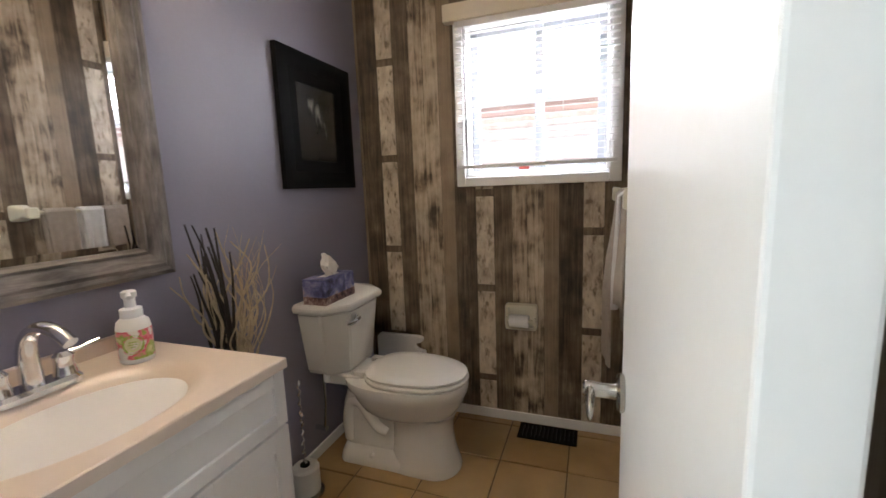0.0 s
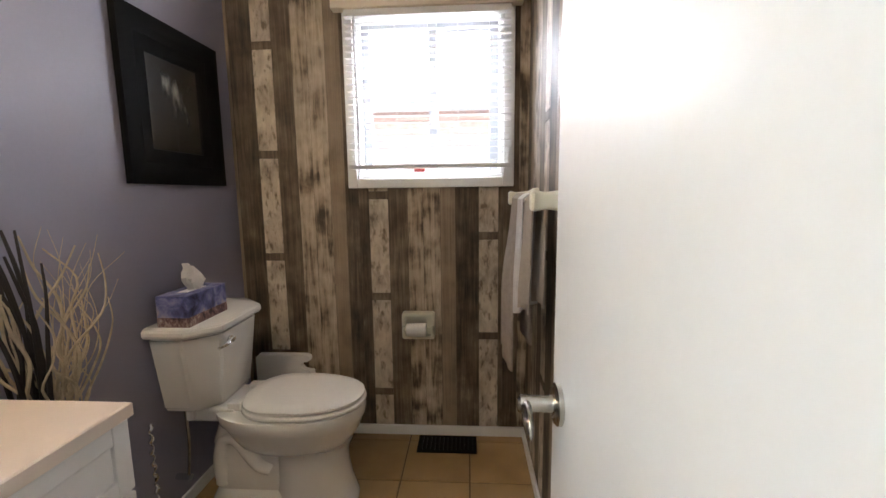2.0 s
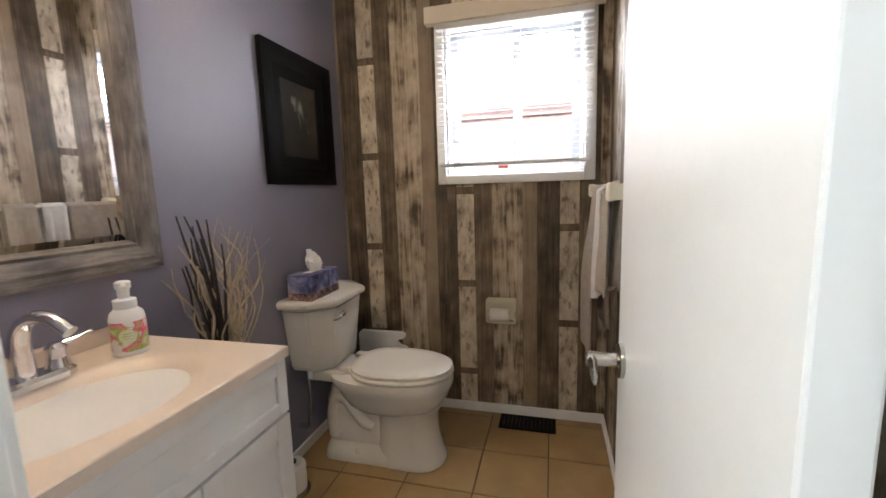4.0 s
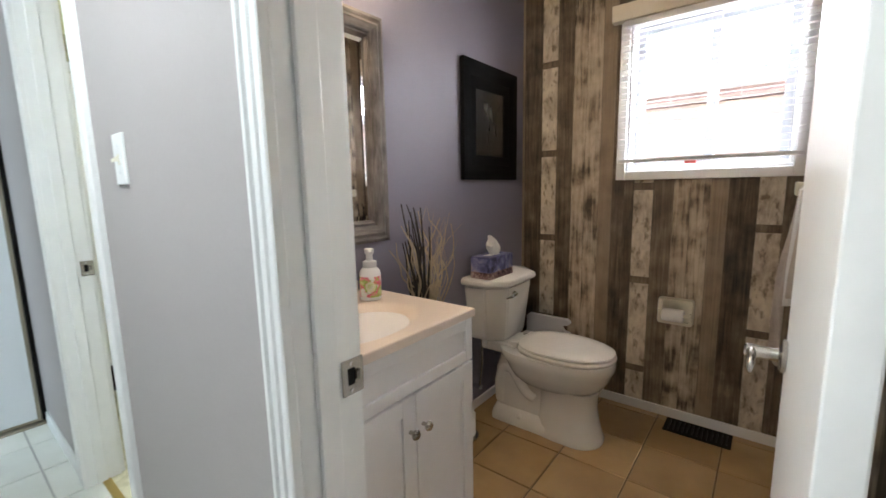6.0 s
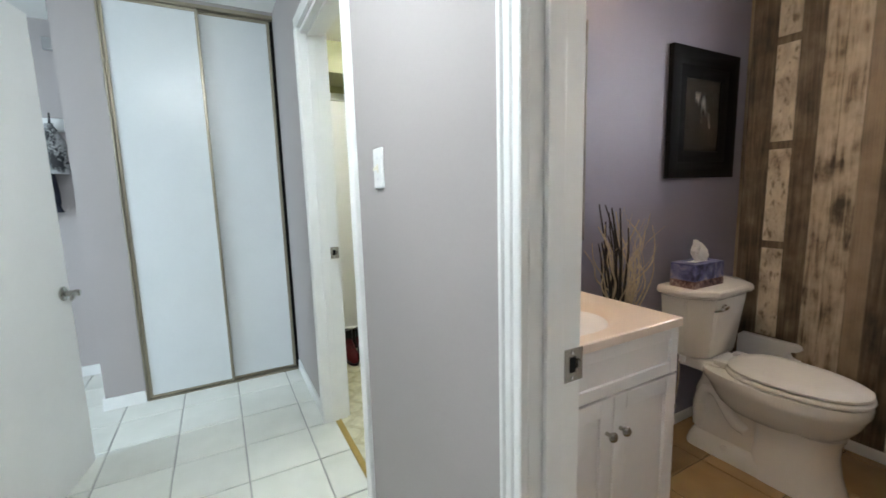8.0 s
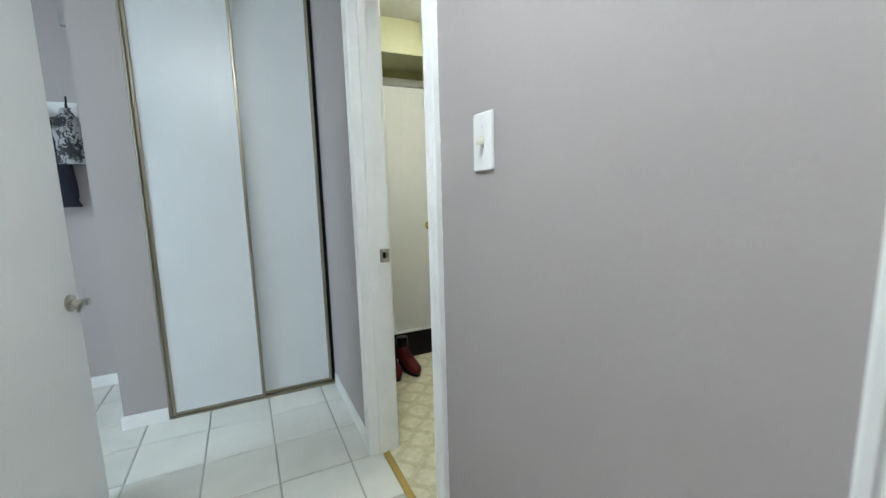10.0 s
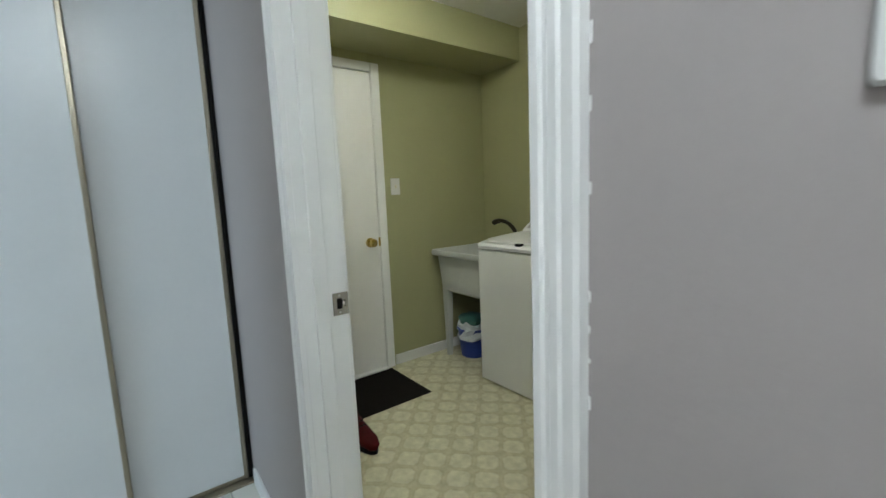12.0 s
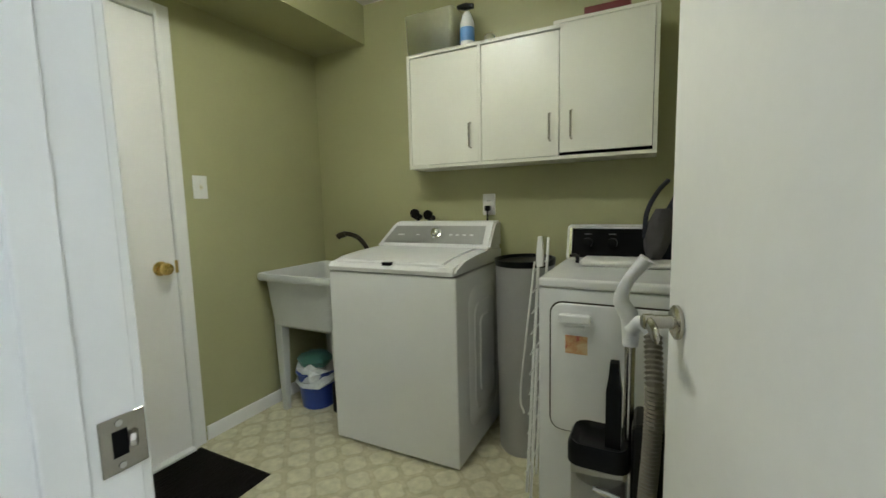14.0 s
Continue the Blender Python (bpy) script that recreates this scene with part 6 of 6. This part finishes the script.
soft(part("label", lathe([(0.0362, 0.03), (0.0368, 0.031), (0.0368, 0.095), (0.0362, 0.096)], (-1.835, 3.56, 1.957), 20, cap=False), "label_blue", sp_, "blue label"))
soft(part("trigger_head", tube([(-1.80, 3.56, 2.155), (-1.84, 3.56, 2.16), (-1.885, 3.56, 2.166)], 0.014, 8, [0.012, 0.018, 0.011]), "black_plastic", sp_, "dark trigger head"))
jr = thing("small_jar", (-1.73, 3.6, 1.957), "small clear jar on the wall cabinet", "jar")
soft(part("jar", lathe([(0.025, 0.0), (0.027, 0.004), (0.027, 0.05), (0.02, 0.06)], (-1.73, 3.6, 1.957), 16), "clear_box", jr))
wp = thing("white_board", (-1.17, 3.6, 1.957), "thin white board lying on the wall cabinet", "board")
part("board", box(-1.39, -0.968, 3.49, 3.69, 1.9575, 1.972, 0.002), "laminate", wp)
rb = thing("red_box", (-1.17, 3.62, 1.972), "dark red cardboard box on the wall cabinet", "box")
part("carton", box(-1.27, -1.08, 3.56, 3.68, 1.9725, 2.03, 0.003), "red_box", rb)

# rubber mat and shoes
mt = thing("door_mat", (-2.70, 2.3, 0), "black ribbed rubber door mat", "mat")
part("base", box(-2.945, -2.455, 1.90, 2.71, 0.001, 0.006, 0.002), "rubber_mat", mt)
for k in range(22):
    x = -2.93 + k * 0.0217
    part("rib", box(x, x + 0.011, 1.915, 2.695, 0.006, 0.010, 0.001, 1), "rubber_mat", mt)


def shoe(y, yaw):
    root = thing("shoe", (0, 0, 0), "dark red leather ankle boot on the vinyl floor", "shoe", "pair of boots")

    def ring(x, w, z0, z1):
        return [(x, w * math.cos(a), z0 + (z1 - z0) * (0.5 + 0.5 * math.sin(a))) for a in (2 * math.pi * i / 14 for i in range(14))]

    soft(part("upper", loft([ring(-0.14, 0.02, 0.02, 0.09), ring(-0.125, 0.034, 0.014, 0.15), ring(-0.07, 0.04, 0.012, 0.155), ring(-0.02, 0.042, 0.012, 0.12), ring(0.04, 0.047, 0.012, 0.09), ring(0.10, 0.046, 0.012, 0.072), ring(0.14, 0.03, 0.014, 0.055), ring(0.152, 0.01, 0.02, 0.04)]), "red_leather", root))
    ol = [(0.155 * c if c > 0 else 0.145 * c, 0.05 * s * (1 if c > -0.2 else 0.85)) for c, s in ((math.cos(2 * math.pi * i / 24), math.sin(2 * math.pi * i / 24)) for i in range(24))]
    part("sole", loft([[(x, y_, 0.0) for x, y_ in ol], [(x, y_, 0.017) for x, y_ in ol]]), "black_plastic", root, "black rubber sole")
    soft(part("cuff", tube([(-0.09, 0, 0.13), (-0.095, 0, 0.2)], 0.04, 14), "black_plastic", root, "dark cuff"))
    for k in range(4):
        part("lace", tube([(-0.045 + k * 0.026, -0.022, 0.135 - k * 0.013), (-0.045 + k * 0.026, 0.022, 0.135 - k * 0.013)], 0.003, 6), "black_plastic", root)
    root.matrix_basis = pose(-2.275, y, 0.0, 0, 0, yaw)


shoe(2.13, 4)
shoe(2.01, -3)

# laundry and hall ceiling lamps
for nm, x, y, z, lab, gl in (("ceiling_light", -1.9, 2.42, H, "round frosted glass ceiling light of the laundry", "lamp_glass"), ("ceiling_light", -0.1, 1.05, H + 0.02, "round frosted glass ceiling light of the hall", "hall_globe")):
    cl = thing(nm, (x, y, z), lab, "ceiling light")
    soft(part("base", lathe([(0.16, z - 0.001), (0.165, z - 0.01), (0.16, z - 0.022)], (x, y, 0), 28), "white_plastic", cl))
    soft(part("shade", lathe([(0.152, z - 0.0225), (0.15, z - 0.05), (0.115, z - 0.08), (0.05, z - 0.096), (0.01, z - 0.099)], (x, y, 0), 28), gl, cl, "glowing frosted glass shade"))

# ---- coats in the recess ----
hr = thing("coat_rack", (-2.99, 0.1, 1.75), "white wooden coat rail with hooks", "coat rack")
part("board", box(-3.0, -2.982, -0.35, 0.40, 1.70, 1.785, 0.003), "trim_paint", hr)
for y in (-0.2, 0.0, 0.16, 0.32):
    soft(part("hook", tube(curve_points([(-2.982, y, 1.75), (-2.945, y, 1.735), (-2.935, y, 1.765), (-2.94, y, 1.81)], 4), 0.005, 8), "black_plastic", hr, "black metal hook"))
M["zebra"] = wood_material("zebra", [(0.0, (0.01, 0.01, 0.012)), (0.48, (0.015, 0.015, 0.018)), (0.54, (0.28, 0.28, 0.28)), (1, (0.34, 0.34, 0.34))], (4, 14, 9), contrast=2.0, axis_noise=6)


def hung(name, y, top, bottom, w, mat, label, category):
    root = thing(name, (-2.93, y, top), label, category)
    rings = []
    for i in range(10):
        t = i / 9
        ww = w * (0.25 + 0.75 * min(1, t * 2.6)) * (1 + 0.06 * math.sin(7 * t))
        rings.append([(-2.915 + 0.055 * min(1, 0.4 + t) * math.cos(j * 0.3927), y + ww * math.sin(j * 0.3927) * (1 + 0.1 * math.sin(3 * j + 2 * i)), top - (top - bottom) * t) for j in range(16)])
    soft(part("cloth", loft(rings), mat, root))
    part("loop", tube([(-2.935, y, top - 0.005), (-2.937, y, top + 0.03)], 0.004, 6), "black_plastic", root)


hung("coat", 0.16, 1.73, 1.17, 0.16, "cloth_dark", "dark navy coat hanging on a hook", "coat")
hung("patterned_bag", 0.315, 1.74, 1.42, 0.075, "zebra", "black and white patterned bag hanging on a hook", "bag")
db = thing("door_chime", (-2.99, 0.377, 2.25), "small grey box high on the recess wall", "door chime")
part("case", box(-3.0, -2.97, 0.33, 0.44, 2.215, 2.29, 0.004), "bin_grey", db)

# stray white paint where the laundry casing meets the hall wall
rnd = random.Random(11)
smear = bmesh.new()
z = 0.5
while z < 2.0:
    h = rnd.uniform(0.004, 0.018)
    w = rnd.uniform(0.0012, 0.003)
    x = LD1 + 0.0565
    box(x, x + w, YW - 0.0012, YW - 0.0002, z, z + h, bm=smear)
    z += h + rnd.uniform(0.02, 0.1)
structure("paint_smears", smear, "trim_paint", "stray white paint smears beside the laundry casing", "trim")

# ---- wood print wallpaper on the bathroom walls, built as thin boards ----
PERIOD = 0.528
RUN = ((0.0, 0.094, "plank_white"), (0.094, 0.187, "plank_brown"), (0.187, 0.262, "plank_pale"), (0.262, 0.345, "plank_pale"), (0.345, 0.417, "plank_beige"), (0.417, 0.528, "plank_dark"))


def board_strip(wall, a0, a1, z0, z1, mat, place):
    g = 0.0009
    part("plank", place(a0 + g, a1 - g, z0 + 0.0008, z1 - 0.0008), mat, wall)


def boards(wall, start, lo, hi, place, hole=None, joints=0.225):
    k0 = int(math.floor((lo - start) / PERIOD))
    k = k0
    while start + k * PERIOD < hi:
        for a, c, mat in RUN:
            x0, x1 = max(lo, start + k * PERIOD + a), min(hi, start + k * PERIOD + c)
            if x1 - x0 < 0.004:
                continue
            spans = [(x0, x1, 0.0, H)]
            if hole:
                h0, h1, hz0, hz1 = hole
                spans = []
                if x0 < h0:
                    spans.append((x0, min(x1, h0), 0.0, H))
                if x1 > h1:
                    spans.append((max(x0, h1), x1, 0.0, H))
                m0, m1 = max(x0, h0), min(x1, h1)
                if m1 - m0 > 0.003:
                    spans += [(m0, m1, 0.0, hz0), (m0, m1, hz1, H)]
            for s0, s1, z0, z1 in spans:
                if s1 - s0 < 0.003:
                    continue
                if mat != "plank_white":
                    board_strip(wall, s0, s1, z0, z1, mat, place)
                    continue
                j = (joints + 0.1 * ((k * 3) % 5)) % 0.498 - 0.498
                while j < z1:
                    for p0, p1, m in ((j + 0.018, j + 0.48, "plank_white"), (j - 0.018, j + 0.018, "plank_brown")):
                        q0, q1 = max(z0, p0), min(z1, p1)
                        if q1 - q0 > 0.004:
                            board_strip(wall, s0, s1, q0, q1, m, place)
                    j += 0.498
        k += 1


boards(bath_far, 0.145, XL, XR, lambda a0, a1, z0, z1: box(a0, a1, YF, YF + 0.0029, z0, z1), (WX0 - 0.004, WX1 + 0.004, WZ0 - 0.004, WZ1 + 0.004))
boards(bath_right, 1.62, YB + 0.02, YF - 0.002, lambda a0, a1, z0, z1: box(XR, XR + 0.0029, a0, a1, z0, z1), None, 0.1)


# ---- floor tiles ----
def tiles(floor, x_line, y_line, sx, sy, gap, x0, x1, y0, y1, mat, z0, z1):
    meshes = {}
    i0, i1 = math.floor((x0 - x_line) / sx), math.ceil((x1 - x_line) / sx)
    j0, j1 = math.floor((y0 - y_line) / sy), math.ceil((y1 - y_line) / sy)
    for i in range(i0, i1):
        for j in range(j0, j1):
            a, c = max(x0, x_line + i * sx + gap / 2), min(x1, x_line + (i + 1) * sx - gap / 2)
            d, e = max(y0, y_line + j * sy + gap / 2), min(y1, y_line + (j + 1) * sy - gap / 2)
            if c - a < 0.008 or e - d < 0.008:
                continue
            key = (round(c - a, 4), round(e - d, 4))
            if key not in meshes:
                ch = 0.0018
                w, h = (c - a) / 2, (e - d) / 2
                b = loft([[(sx_ * (w - q), sy_ * (h - q), z) for sx_, sy_ in ((-1, -1), (1, -1), (1, 1), (-1, 1))] for z, q in ((z0, 0), (z1 - ch, 0), (z1, ch))])
                me = bpy.data.meshes.new("tile")
                b.to_mesh(me)
                b.free()
                me.materials.append(M[mat])
                meshes[key] = me
            ob = new("tile", meshes[key])
            ob.location = ((a + c) / 2, (d + e) / 2, 0)
            ob.parent = floor


tiles(bpy.data.objects["floor_bathroom"], 0.03, 3.343, 0.298, 0.292, 0.007, XL, XR, YW + 0.08, YF, "tile_tan", -0.0038, 0.001)
tiles(bpy.data.objects["floor_hall"], -1.475, 1.24, 0.305, 0.303, 0.008, -3.0, 3.4, 0.638, YW + 0.044, "tile_white", -0.0038, 0.001)
tiles(bpy.data.objects["floor_entry"], -1.475, 1.24, 0.305, 0.303, 0.008, -3.0, -0.89, -1.1, 0.63, "tile_white", -0.0038, 0.001)
